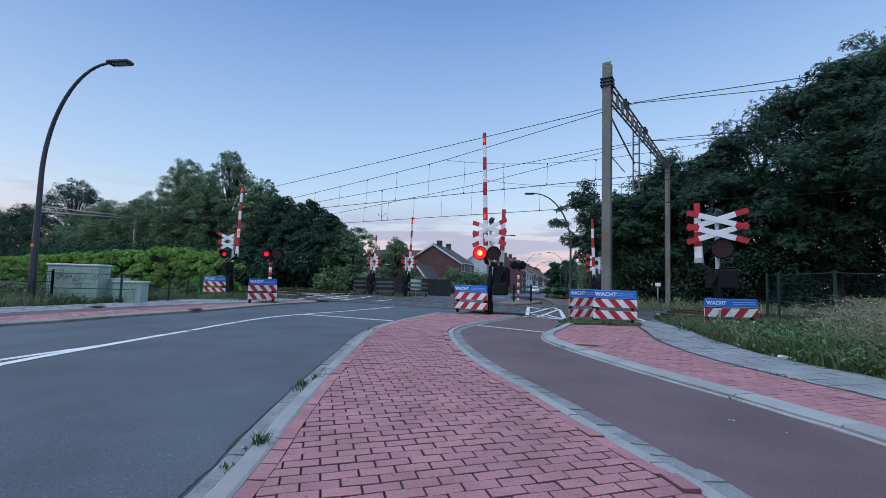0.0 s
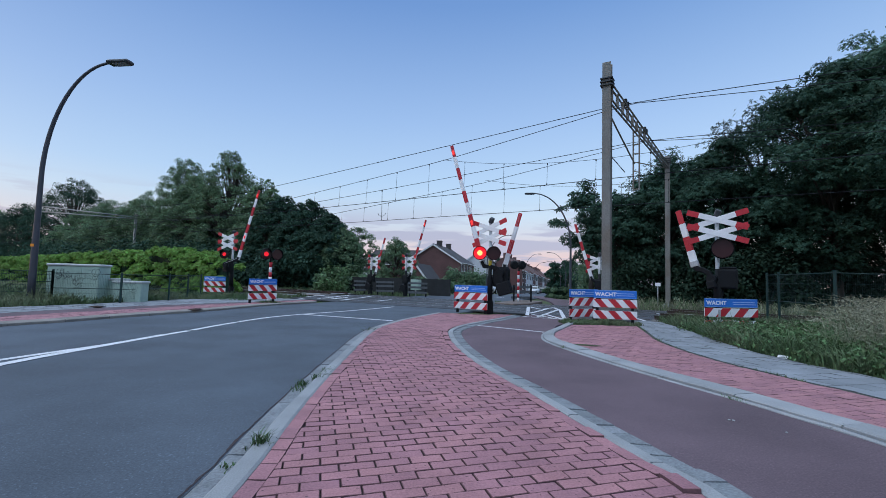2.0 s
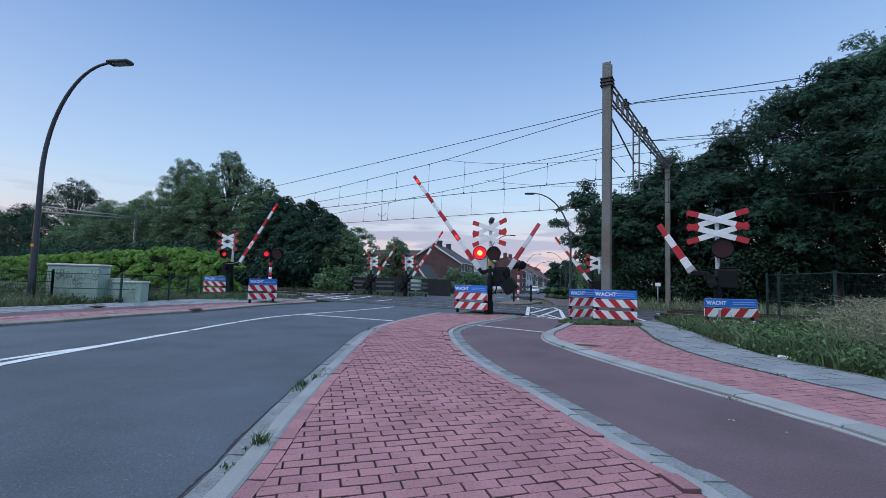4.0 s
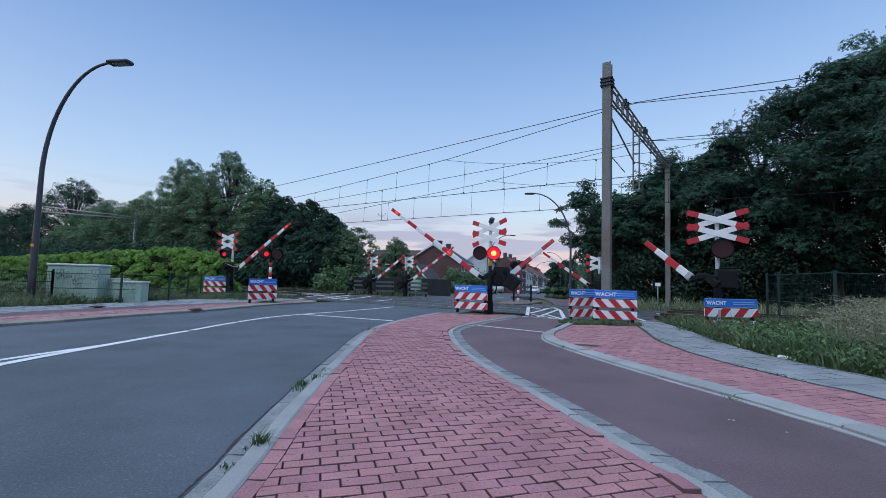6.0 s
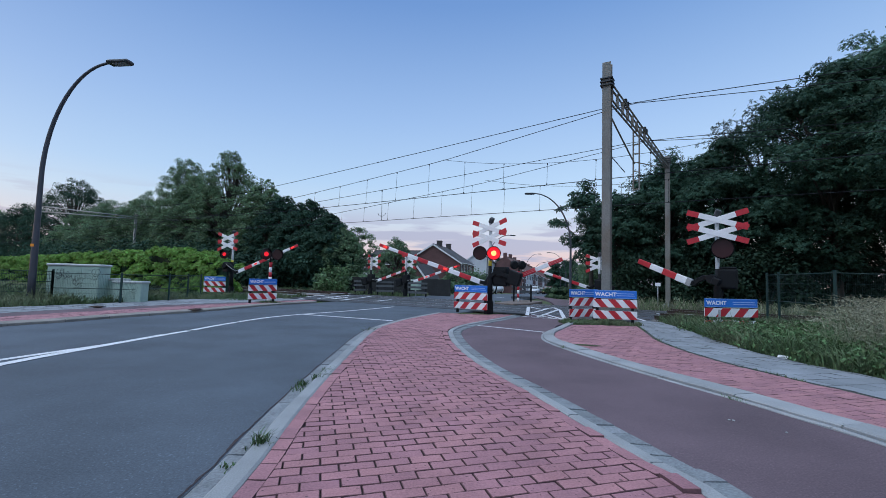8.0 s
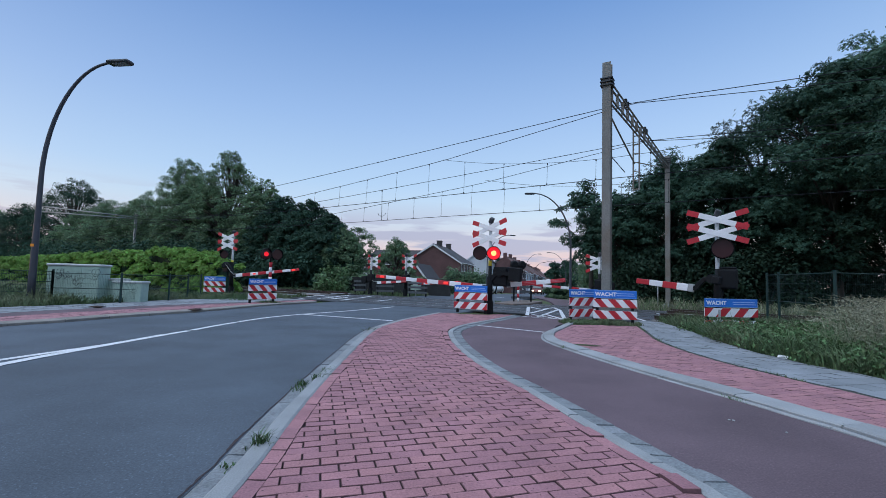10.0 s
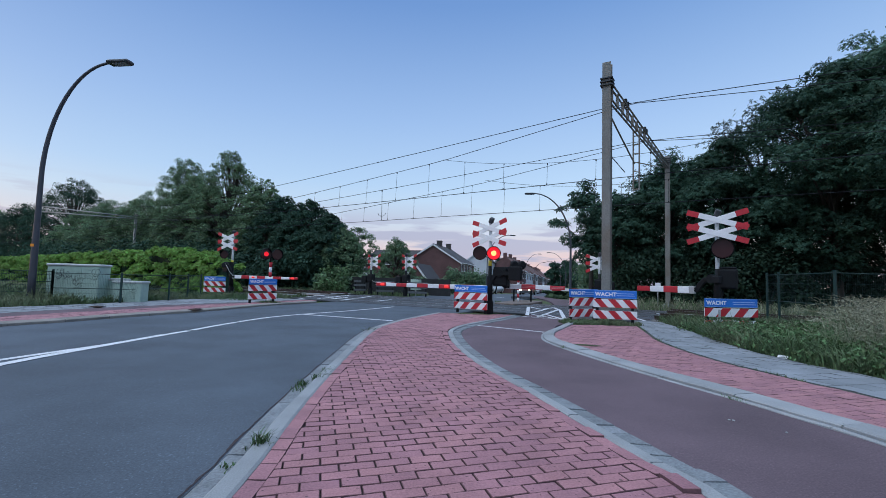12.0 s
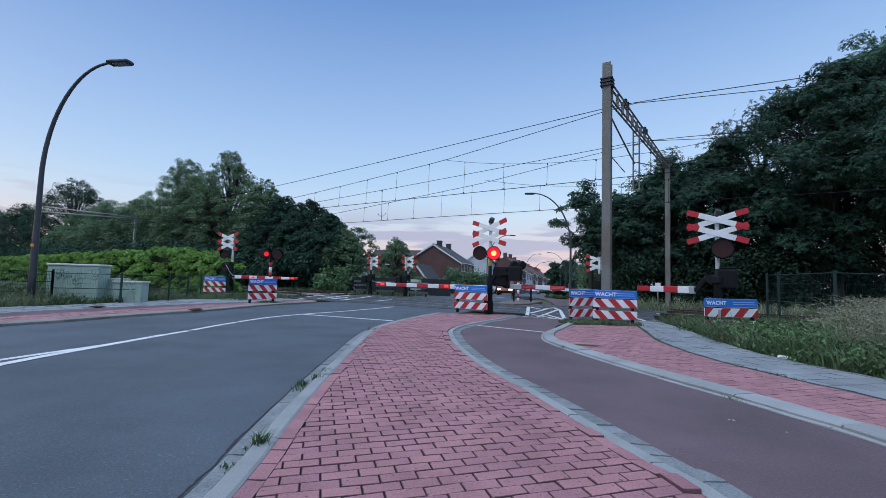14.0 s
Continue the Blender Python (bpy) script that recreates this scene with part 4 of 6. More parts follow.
def wait_board(a, b, z=0.0, flip=False, label="", width=None, back=False):
    """Blue WACHT board over two striped rails on two legs, from a to b."""
    a, b = Vector((*a, z)), Vector((*b, z))
    d = b - a
    w = d.length
    ob = thing("waiting_board", Matrix.Translation((a + b) / 2) @ pose(0, 0, 0, 0, 0, math.degrees(math.atan2(d.y, d.x))), label, "sign", "waiting boards")
    for x in (-w / 2 + 0.1, w / 2 - 0.1):
        bm = bmesh.new()
        box(bm, (x, 0.06, 0.46), (0.075, 0.075, 0.92), None, 0.008)
        part("leg", bm, BLACK, ob)
    bm = bmesh.new()
    box(bm, (0, 0, 0.82), (w, 0.03, 0.12 if back else 0.225), None, 0.006)
    board = part("blue_board", bm, BOARD_BACK if back else BLUE, ob, "bare grey back of a board" if back else "blue board with white writing")
    if not back:
        text_mesh("WACHT", 0.142, WHITE, pose(-w / 2 + 0.04, -0.018, 0.772, 90, 0, 0), board)
        for k, (zz, ln) in enumerate(((0.845, 0.46), (0.79, 0.46))):
            bm = bmesh.new()
            box(bm, (w / 2 - 0.05 - w * ln / 2 + 0.02 * k, -0.017, zz), (w * ln - 0.05, 0.003, 0.015))
            part("text_bar", bm, mat_bar, board, "thin pale bar of small writing")
        bm = bmesh.new()
        for zz in (0.715, 0.925):
            box(bm, (0, -0.017, zz), (w - 0.03, 0.003, 0.007))
        part("edge_line", bm, mat_bar, board)
    for zz in (0.57, 0.255):
        bm = bmesh.new()
        box(bm, (0, 0.0, zz), (w + 0.02, 0.026, 0.13 if back else 0.225), None, 0.005)
        rail = part("striped_rail", bm, BOARD_BACK if back else WHITE, ob)
        if back:
            continue
        n = 3
        for k in range(-1, n + 1):
            s = (w + 0.02) / n
            x0 = -w / 2 - 0.01 + k * s
            sl = 0.20 if not flip else -0.20
            poly = [(x0, zz + 0.112), (x0 + s * 0.5, zz + 0.112), (x0 + s * 0.5 + sl, zz - 0.112), (x0 + sl, zz - 0.112)]
            poly = clip(clip(poly, 1, 0, -w / 2 - 0.008), -1, 0, -w / 2 - 0.008)
            if len(poly) < 3:
                continue
            bm = bmesh.new()
            vs = [bm.verts.new((px, -0.0165, pz)) for px, pz in poly]
            vb = [bm.verts.new((px, -0.012, pz)) for px, pz in poly]
            bm.faces.new(vs)
            m = len(vs)
            for i in range(m):
                bm.faces.new((vs[i], vb[i], vb[(i + 1) % m], vs[(i + 1) % m]))
            bmesh.ops.recalc_face_normals(bm, faces=bm.faces)
            part("red_stripe", bm, RED, rail, "slanting red stripe")
    return ob


mat_bar = mat("pale_blue_print", (0.38, 0.50, 0.76), 0.5, bump=0)


def build_boards():
    lab = "blue waiting board over red-white striped rails, "
    wait_board((0.44, 15.68), (1.48, 14.88), flip=True, label=lab + "beside the crossing signal")
    wait_board((4.24, 12.74), (5.34, 12.5), label=lab + "in grass at the path")
    wait_board((3.62, 12.95), (4.62, 13.5), flip=True, label=lab + "behind another board")
    wait_board((6.88, 11.95), (8.36, 12.1), z=-0.13, flip=True, label=lab + "half sunk in tall grass")
    wait_board((-7.36, 17.4), (-6.62, 18.3), label=lab + "at the roadside")
    wait_board((-12.1, 23.2), (-11.0, 23.2), label=lab + "before the hedge")
    wait_board((4.85, 24.5), (3.7, 24.2), back=True, label="bare back of a waiting board on a traffic island")
    wait_board((-2.1, 28.3), (-0.9, 27.9), back=True, label="bare back of a waiting board beyond the tracks")
    wait_board((-5.9, 30.6), (-5.1, 30.6), back=True, label="bare back of a waiting board beyond the tracks")
    wait_board((-4.3, 29.8), (-3.1, 29.4), back=True, label="bare back of a waiting board beside far signals")


def street_lamp(m, h, reach, r, label, head=0.45):
    """A tapered post that bends over into an arm with a flat lamp head."""
    ob = thing("street_lamp", m, label, "lamp", "street lamps")
    pts, rs = [], []
    k0 = 0.52
    for i in range(6):
        pts.append((0, 0, h * k0 * i / 5))
        rs.append(r * (1 - 0.35 * i / 5))
    for i in range(1, 19):
        a = math.pi / 2 * i / 18
        pts.append((reach * (1 - math.cos(a)) * 0.97, 0, h * k0 + (h * (1 - k0)) * math.sin(a)))
        rs.append(r * (0.65 - 0.3 * i / 18))
    bm = bmesh.new()
    tube(bm, pts, rs, 12)
    part("post", bm, LAMP_POST, ob)
    bm = bmesh.new()
    box(bm, (reach + head * 0.35, 0, h - 0.01), (head * 1.3, head * 0.55, head * 0.2), (0, 0, 0), head * 0.07)
    part("lamp_head", bm, DARK_GREY, ob)
    bm = bmesh.new()
    box(bm, (reach + head * 0.45, 0, h - head * 0.115), (head * 0.8, head * 0.4, 0.02), (0, 0, 0))
    part("lamp_glass", bm, TILE, ob, "unlit pale lamp glass")
    return ob


def build_lamps():
    ob = street_lamp(pose(-13.42, 14.95, -0.1, 0, 0, -8), 8.05, 2.4, 0.115, "tall dark curved street lamp in grass beside a hedge", 0.62)
    bm = bmesh.new()
    box(bm, (0.0, -0.1, 1.95), (0.13, 0.012, 0.09))
    part("sticker", bm, ORANGE, ob, "small orange sticker")
    street_lamp(pose(6.5, 23.1, -0.05, 0, 0, 170), 5.75, 1.95, 0.075, "slim dark curved street lamp beside the cycle path", 0.4)
    for x, y, h, turn in ((4.9, 50, 6.6, 5), (20.8, 77, 7.2, 170), (15.2, 84, 7.4, 5), (26.5, 102, 7.4, 170), (22.4, 112, 7.6, 5), (34, 128, 7.6, 170)):
        street_lamp(pose(x, y, zg(x, y) - 0.05, 0, 0, turn), h, 2.6, 0.08, "distant curved street lamp along the street", 0.5)
# ---- greenery ----
def sprays(rng, c, nm, length, width, fingers):
    """Leaf sprays at c facing nm: a fan of leaflets that widen to their tips and droop a little; one finger gives a single leaf."""
    n = len(c)
    nm = nm / (np.linalg.norm(nm, axis=1, keepdims=True) + 1e-9)
    a = np.cross(nm, rng.normal(size=(n, 3)))
    a /= np.linalg.norm(a, axis=1, keepdims=True) + 1e-9
    b = np.cross(nm, a)
    size = rng.uniform(0.65, 1.3, n)[:, None]
    out = []
    for k in range(fingers):
        th = (k - (fingers - 1) / 2) * 0.95 + rng.normal(0, 0.15, n)[:, None]
        d = a * np.cos(th) + b * np.sin(th)
        p = b * np.cos(th) - a * np.sin(th)
        tip = c + d * length * size - nm * length * size * 0.3
        out.append(np.stack([c - d * length * 0.12, tip + p * width * size, tip - p * width * size * 0.7], 1))
    return np.stack(out, 1).reshape(-1, 3)


def tree(x, y, h, rad, seed, leaf, n=9000, size=0.17, base=0.25, label="dense dark green broadleaf tree", clumps=60, taper=0.35, fingers=1, cone=0.0, cap=0.8, tuft=1.0):
    """Trunk and limbs under a crown of leafy caps that overlap like tiers."""
    rng = np.random.default_rng(seed)
    n = int(n)
    z0 = zg(x, y) - 0.13
    ob = thing("tree", Matrix.Translation((x, y, z0)), label, "tree", "trees")
    bm = bmesh.new()
    r0 = 0.03 * h * 0.6 + 0.05
    lean = rng.normal(size=2) * 0.03 * h
    trunk = [(lean[0] * k * k, lean[1] * k * k, h * 0.8 * k) for k in np.linspace(0, 1, 7)]
    tube(bm, trunk, [r0 * (1 - 0.75 * k) for k in np.linspace(0, 1, 7)], 8)
    cc = []
    zc, hz = h * (base + 1) / 2, h * (1 - base) / 2
    for i in range(clumps):
        u = rng.normal(size=3)
        u /= np.linalg.norm(u)
        q = rng.uniform(0.35, 1.0) ** 0.5
        f = 1.0 - taper * max(0, u[2] * q)
        if cone:
            f = (1.15 - cone * (u[2] * q + 1) / 2) * math.sqrt(1 - 0.45 * (u[2] * q) ** 2)
        cc.append((u[0] * rad * q * f, u[1] * rad * q * f, zc + u[2] * hz * q))
    cc = np.array(cc)
    for i in range(0, clumps, 4):
        c = cc[i]
        k = np.clip((c[2] / (h * 0.8)) * 0.6, 0.15, 0.9)
        s = Vector((lean[0] * k * k, lean[1] * k * k, h * 0.8 * k))
        e = Vector(c)
        tube(bm, [s, s.lerp(e, 0.55) + Vector((0, 0, 0.04 * h)), e], [r0 * 0.32, r0 * 0.18, 0.012], 5)
    part("trunk", bm, BARK, ob)
    spread = rad * tuft * rng.uniform(0.12, 0.30, clumps)
    if cone:
        spread *= 1.2 - 0.55 * (cc[:, 2] - base * h) / (h * (1 - base))
    share = spread ** 2 / (spread ** 2).sum()
    which = rng.choice(clumps, n, p=share)
    u, q = ball(rng, n)
    flip = (u[:, 2] < 0) & (rng.uniform(size=n) < cap)
    u[flip, 2] *= -1
    q = 1 - 0.5 * rng.uniform(size=n) ** 1.6
    q *= 1 + 0.2 * np.sin(u[:, 0] * 7 + which) * np.sin(u[:, 1] * 6 + u[:, 2] * 5) + np.where(rng.uniform(size=n) < 0.06, rng.uniform(0.0, 0.25, n), 0)
    r = (q * spread[which])[:, None]
    pts = cc[which] + u * r * np.array([1, 1, 0.55])
    pts[:, 2] -= 0.35 * spread[which] * (u[:, 0] ** 2 + u[:, 1] ** 2) * q
    pts[:, 2] = np.clip(pts[:, 2], 0.15, None)
    nm = u * np.array([0.75, 0.75, 0.4]) + np.array([0, 0, 0.55]) + rng.normal(size=(n, 3)) * 0.38
    crown = quads_mesh("crown", sprays(rng, pts, nm, size, size * (0.30 if fingers > 1 else 0.42), fingers), n * fingers, leaf, ob, tri=True)
    tagged(crown, "crown of many small leaves")
    return ob


def shrub(x, y, h, rx, ry, seed, leaf, n=3500, size=0.10, label="leafy green shrub", turn=0.0):
    rng = np.random.default_rng(seed)
    ob = thing("shrub", Matrix.Translation((x, y, zg(x, y) - 0.13)) @ pose(0, 0, 0, 0, 0, turn), label, "shrub", "shrubs")
    bm = bmesh.new()
    cl = []
    for i in range(24):
        u = rng.normal(size=3)
        u /= np.linalg.norm(u)
        q = rng.uniform(0.3, 1) ** 0.5
        c = (u[0] * rx * q, u[1] * ry * q, h * 0.5 + u[2] * h * 0.42 * q)
        cl.append(c)
        if i % 3 == 0:
            tube(bm, [(0.1 * u[0], 0.1 * u[1], 0), Vector(c)], [0.03, 0.008], 5)
    part("stems", bm, BARK, ob)
    cl = np.array(cl)
    w = rng.integers(0, 24, n)
    u, q = ball(rng, n)
    pts = cl[w] + u * q[:, None] * np.array([rx * 0.5, ry * 0.5, h * 0.26])
    pts[:, 2] = np.clip(pts[:, 2], 0.05, None)
    quads_mesh("leaves", leaf_corners(rng, pts, size, out=u), n, leaf, ob)
    return ob


def build_trees():
    # woods beyond the tracks, at the footpath end
    dk = "large dark green tree beyond the railway"
    # the last tree stands out of view, added to shade the lower woods
    for i, (x, y, h, r, base, n) in enumerate(((20.5, 23.6, 13.2, 4.8, 0.16, 19000), (26, 21, 17.1, 5.9, 0.36, 22000), (17.3, 27, 10.6, 3.8, 0.08, 15000), (23.8, 23.4, 15.8, 4.5, 0.30, 20000),
                                               (14.3, 28.6, 9.2, 3.2, 0.08, 12000), (11.8, 30.5, 7.7, 2.7, 0.25, 3600), (22, 31, 14, 6, 0.1, 8000),
                                               (30, 27, 17, 7, 0.2, 9000), (17.5, 35, 11.5, 5.5, 0.1, 7000), (16.5, 39, 9.0, 4.5, 0.1, 6000), (33, 20, 19, 7, 0.2, 9000), (21.8, 17.2, 11.0, 4.4, 0.42, 15000))):
        tree(x, y, h, r, 100 + i, LEAF_SKYLIT if i in (1, 3) else LEAF_SHADED if i in (6, 7, 10) else LEAF_DARK, n * 1.05, 0.15, base, dk, clumps=150, fingers=5, tuft=1.05)
    tree(10.3, 31.5, 8.3, 3.0, 130, LEAF_DARK, 1500, 0.20, 0.30, "dark tree with loose overhanging branches", clumps=45, fingers=5)
    # most bushes take the leaf colour darkened for canopy shade
    for i, (x, y, h, rx, ry) in enumerate(((12.2, 27.5, 3.2, 1.8, 1.5), (14.6, 25.6, 3.0, 2.0, 1.5), (16.6, 23.4, 3.4, 2.0, 1.6), (20.6, 24.4, 3.4, 2.6, 1.6), (27, 25.5, 6, 4.5, 3), (12.6, 34, 3.2, 1.8, 1.6), (14.6, 42, 4.5, 2.5, 2.0), (20.5, 56, 6, 3.5, 3), (28, 75, 8, 4, 4), (31, 22.5, 6, 4.5, 3), (29, 29, 6, 5, 3), (35, 25, 7, 5, 4), (19.6, 26, 4, 3, 2), (36, 19, 6, 4.5, 4), (24, 27.5, 5, 4, 3))):
        shrub(x, y, h, rx, ry, 200 + i, LEAF_MID if i in (5, 6, 7) else LEAF_SHADED, 5500, 0.105, "dense green bush at the edge of the woods")
    # woods across the road
    lt = "broad green tree beyond the railway, across the road"
    for i, (x, y, h, r, n) in enumerate(((-8.5, 38.5, 5.4, 2.1, 6000), (-9.9, 39.2, 6.6, 2.8, 9000), (-12.3, 41.4, 8.2, 3.4, 10000), (-15.4, 43, 8.9, 3.3, 9000), (-18.6, 46.5, 11.4, 4.2, 10000), (-24.2, 50.5, 15.4, 5.6, 13000), (-28.5, 52, 12.8, 4.5, 10000),
                                             (-32.2, 56, 15.9, 6.0, 13000), (-38, 58, 11.4, 5.0, 10000), (-45, 62, 10.8, 5.5, 10000), (-58, 71, 15.6, 6.5, 10000), (-52, 66, 10, 5, 7000), (-68, 74, 12, 6, 8000), (-78, 80, 11.5, 7, 8000), (-90, 84, 11, 8, 8000), (-20, 54, 9, 5, 7000), (-37, 66, 11, 6, 7000))):
        tree(x, y, h, r, 300 + i, LEAF_MID if i not in (1, 2, 3, 10, 12, 16) else LEAF_DARK, n * 4.6, 0.15, 0.03, lt, clumps=560, taper=0.45, cone=0.72 if i in (4, 5, 7) else 0.0, cap=0.4, tuft=0.5)
    for i, (x, y, h, rx) in enumerate(((-12.5, 37.5, 3.2, 2.4), (-16.5, 40, 3.6, 2.8), (-21, 43.5, 4.2, 3.2), (-26, 46.5, 4.6, 3.6), (-31.5, 50, 4.8, 4), (-37.5, 53.5, 5, 4.2), (-44, 57, 5, 4.5), (-51, 61, 5, 4.8), (-60, 64, 5.4, 5.5), (-70, 69, 6, 6), (-82, 75, 6, 7), (-96, 80, 7, 8))):
        shrub(x, y, h, rx, rx * 0.8, 480 + i, LEAF_DARK, 4200, 0.15, "dark undergrowth below trees behind the hedge")
    # gardens and street trees
    tree(-7.4, 40, 5.8, 1.8, 399, LEAF_MID, 3600, 0.13, 0.2, "thin light green tree beside darker trees", clumps=40)
    shrub(19.6, 58, 4.4, 2.2, 2.0, 397, LEAF_WEED, 3000, 0.15, "light green bush beside the street")
    shrub(-7.7, 33.4, 2.1, 1.3, 1.2, 398, LEAF_WEED, 2500, 0.10, "light green shrub beyond the tracks")
    tree(-3.7, 36.5, 4.7, 1.9, 400, LEAF_MID, 14000, 0.11, 0.0, "loose young tree in a garden", clumps=150, taper=0.7, cap=0.4, tuft=0.75)
    for i, (x, y, h, r) in enumerate(((14, 118, 9, 5), (19, 140, 11, 6), (44, 160, 12, 6), (43, 130, 10, 5), (30.2, 122, 8.4, 2.7), (50, 185, 12, 8), (35, 98, 9, 4), (10, 130, 9, 5))):
        tree(x, y, h, r, 420 + i, LEAF_DARK, 7000, 0.5, 0.15, "distant tree along the street", clumps=40)
    for i, (x, y, h, rx) in enumerate(((1.6, 56, 3.1, 1.5), (3.6, 57, 3.0, 1.4), (5.2, 60, 2.9, 1.5), (-5.4, 36, 1.9, 1.3), (-8.2, 35, 1.6, 1.4), (-2.8, 50, 2.0, 1.4), (0.2, 50, 1.5, 1.5))):
        shrub(x, y, h, rx, rx, 450 + i, LEAF_MID, 2500, 0.14, "green garden shrub before a house")


def hedge(name, a, b, top, depth, seed, leaf, per_m=900, size=0.1, label=""):
    """A hedge grown out of shape: solid core boxes, coloured dark for the shade inside, under overlapping leafy tufts;
    top gives its height along its length.
    """
    rng = np.random.default_rng(seed)
    a, b = Vector((*a, 0)), Vector((*b, 0))
    d = b - a
    L = d.length
    ob = thing(name, Matrix.Translation(a + Vector((0, 0, zg(a.x, a.y) - 0.13))) @ pose(0, 0, 0, 0, 0, math.degrees(math.atan2(d.y, d.x))), label, "hedge")
    bm = bmesh.new()
    k = max(2, int(L / 0.8))
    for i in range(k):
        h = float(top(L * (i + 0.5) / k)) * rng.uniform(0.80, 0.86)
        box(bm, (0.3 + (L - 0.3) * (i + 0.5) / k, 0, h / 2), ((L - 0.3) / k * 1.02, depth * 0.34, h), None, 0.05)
    part("core", bm, LEAF_SHADED, ob)
    m = int(20 * L)
    cx = rng.uniform(0, L, m)
    face = rng.uniform(0, 1, m)
    crest = face < 0.30
    hh = top(cx)
    cy = np.where(crest, rng.uniform(-0.5, 0.5, m) * depth, np.where(face < 0.9, 0.5, -0.5) * depth * rng.uniform(0.75, 1.12, m))
    cz = np.where(crest, hh * rng.uniform(0.90, 0.99, m), hh * rng.uniform(0.06, 0.95, m))
    rad = rng.uniform(0.16, 0.36, m)
    n = int(per_m * L)
    w = rng.choice(m, n, p=rad ** 2 / (rad ** 2).sum())
    u, q = ball(rng, n)
    low = (u[:, 2] < 0) & (rng.uniform(size=n) < 0.75)
    u[low, 2] *= -1
    q = 1 - 0.45 * rng.uniform(size=n) ** 1.5 + np.where(rng.uniform(size=n) < 0.06, 0.35, 0)
    p = np.stack([cx[w], cy[w], cz[w]], 1) + u * (q * rad[w])[:, None] * np.array([1, 0.8, 0.6])
    p[:, 2] = np.clip(p[:, 2] - 0.3 * rad[w] * (u[:, 0] ** 2 + u[:, 1] ** 2), 0.03, None)
    nm = u * 0.7 + np.stack([0 * q, np.sign(cy[w]) * ~crest[w] * 0.55, 0.25 + 0.5 * crest[w]], 1) + rng.normal(size=(n, 3)) * 0.35
    quads_mesh("leaves", sprays(rng, p, nm, size, size * 0.45, 1), n, leaf, ob, tri=True)


def grass(name, rng, xy, hmin, hmax, material, label, lean=0.35, w=0.012, dz=-0.13):
    """Loose blades, each a bent sliver."""
    n = len(xy)
    ph = rng.uniform(0, 6.28, 6)
    field = np.sin(xy[:, 0] * 4.1 + ph[0]) * np.sin(xy[:, 1] * 3.3 + ph[1]) + 0.7 * np.sin(xy[:, 0] * 9.7 + xy[:, 1] * 4.4 + ph[2]) * np.sin(xy[:, 1] * 8.9 - xy[:, 0] * 3.1 + ph[3])
    h = rng.uniform(hmin, hmax, n) * np.clip(0.86 + 0.34 * field, 0.45, 1.4)
    a = rng.uniform(0, 2 * np.pi, n)
    sx, sy = np.cos(a) * w, np.sin(a) * w
    l = (rng.normal(size=(n, 2)) * lean + 0.28 * np.stack([np.sin(xy[:, 0] * 2.9 + ph[4]), np.cos(xy[:, 1] * 3.7 + ph[5])], 1)) * h[:, None]
    z = np.array([zg(x, y) for x, y in xy]) + dz
    b0 = np.stack([xy[:, 0] - sx, xy[:, 1] - sy, z], 1)
    b1 = np.stack([xy[:, 0] + sx, xy[:, 1] + sy, z], 1)
    m = np.stack([xy[:, 0] + l[:, 0] * 0.35, xy[:, 1] + l[:, 1] * 0.35, z + h * 0.62], 1)
    sv = np.stack([sx, sy, 0 * sx], 1) * 0.7
    tip = np.stack([xy[:, 0] + l[:, 0], xy[:, 1] + l[:, 1], z + h * rng.uniform(0.75, 1, n)], 1)
    v = np.stack([b0, b1, m + sv, m - sv, m - sv, m + sv, tip, tip], 1).reshape(-1, 3)
    # the second quad ends in a point
    v = v.reshape(n, 8, 3)
    v[:, 7] = tip - sv * 0.15
    ob = quads_mesh(name, v.reshape(-1, 3), n * 2, material)
    return tagged(ob, label, "grass", "", "stuff")


def seed_heads(name, rng, xy, hmin, hmax, label):
    """Dry grass ears on thin stalks."""
    n = len(xy)
    h = rng.uniform(hmin, hmax, n)
    l = rng.normal(size=(n, 2)) * 0.22
    z = np.full(n, -0.13)
    foot = np.stack([xy[:, 0], xy[:, 1], z], 1)
    top = np.stack([xy[:, 0] + l[:, 0], xy[:, 1] + l[:, 1], z + h], 1)
    side = np.array([0.0015, 0, 0])
    stalk = np.stack([foot - side, foot + side, top + side, top - side], 1)
    # each ear droops and carries small loose spikelets
    d = np.stack([l[:, 0] * 0.45, l[:, 1] * 0.45, rng.uniform(0.02, 0.09, n)], 1)
    per = 8
    k = np.tile(np.linspace(-0.5, 1, per), n)
    c = np.repeat(top, per, 0) + np.repeat(d, per, 0) * k[:, None] + rng.normal(size=(n * per, 3)) * 0.007
    ax = np.repeat(d, per, 0) * 0.2 + rng.normal(size=(n * per, 3)) * 0.009
    wv = rng.normal(size=(n * per, 3)) * 0.0035
    ear = np.stack([c - ax, c + wv, c + ax, c - wv], 1)
    v = np.concatenate([stalk, ear]).reshape(-1, 3)
    ob = quads_mesh(name, v, n + n * per, STRAW)
    return tagged(ob, label, "grass", "", "stuff")


def scatter(rng, n, fl, fr, y0, y1, power=1.0):
    """Places between two edges, as functions of y."""
    y = y0 + (y1 - y0) * rng.uniform(0, 1, n) ** power
    a = np.array([fl(v) for v in y])
    b = np.array([fr(v) for v in y])
    return np.stack([a + (b - a) * rng.uniform(0, 1, n), y], 1)


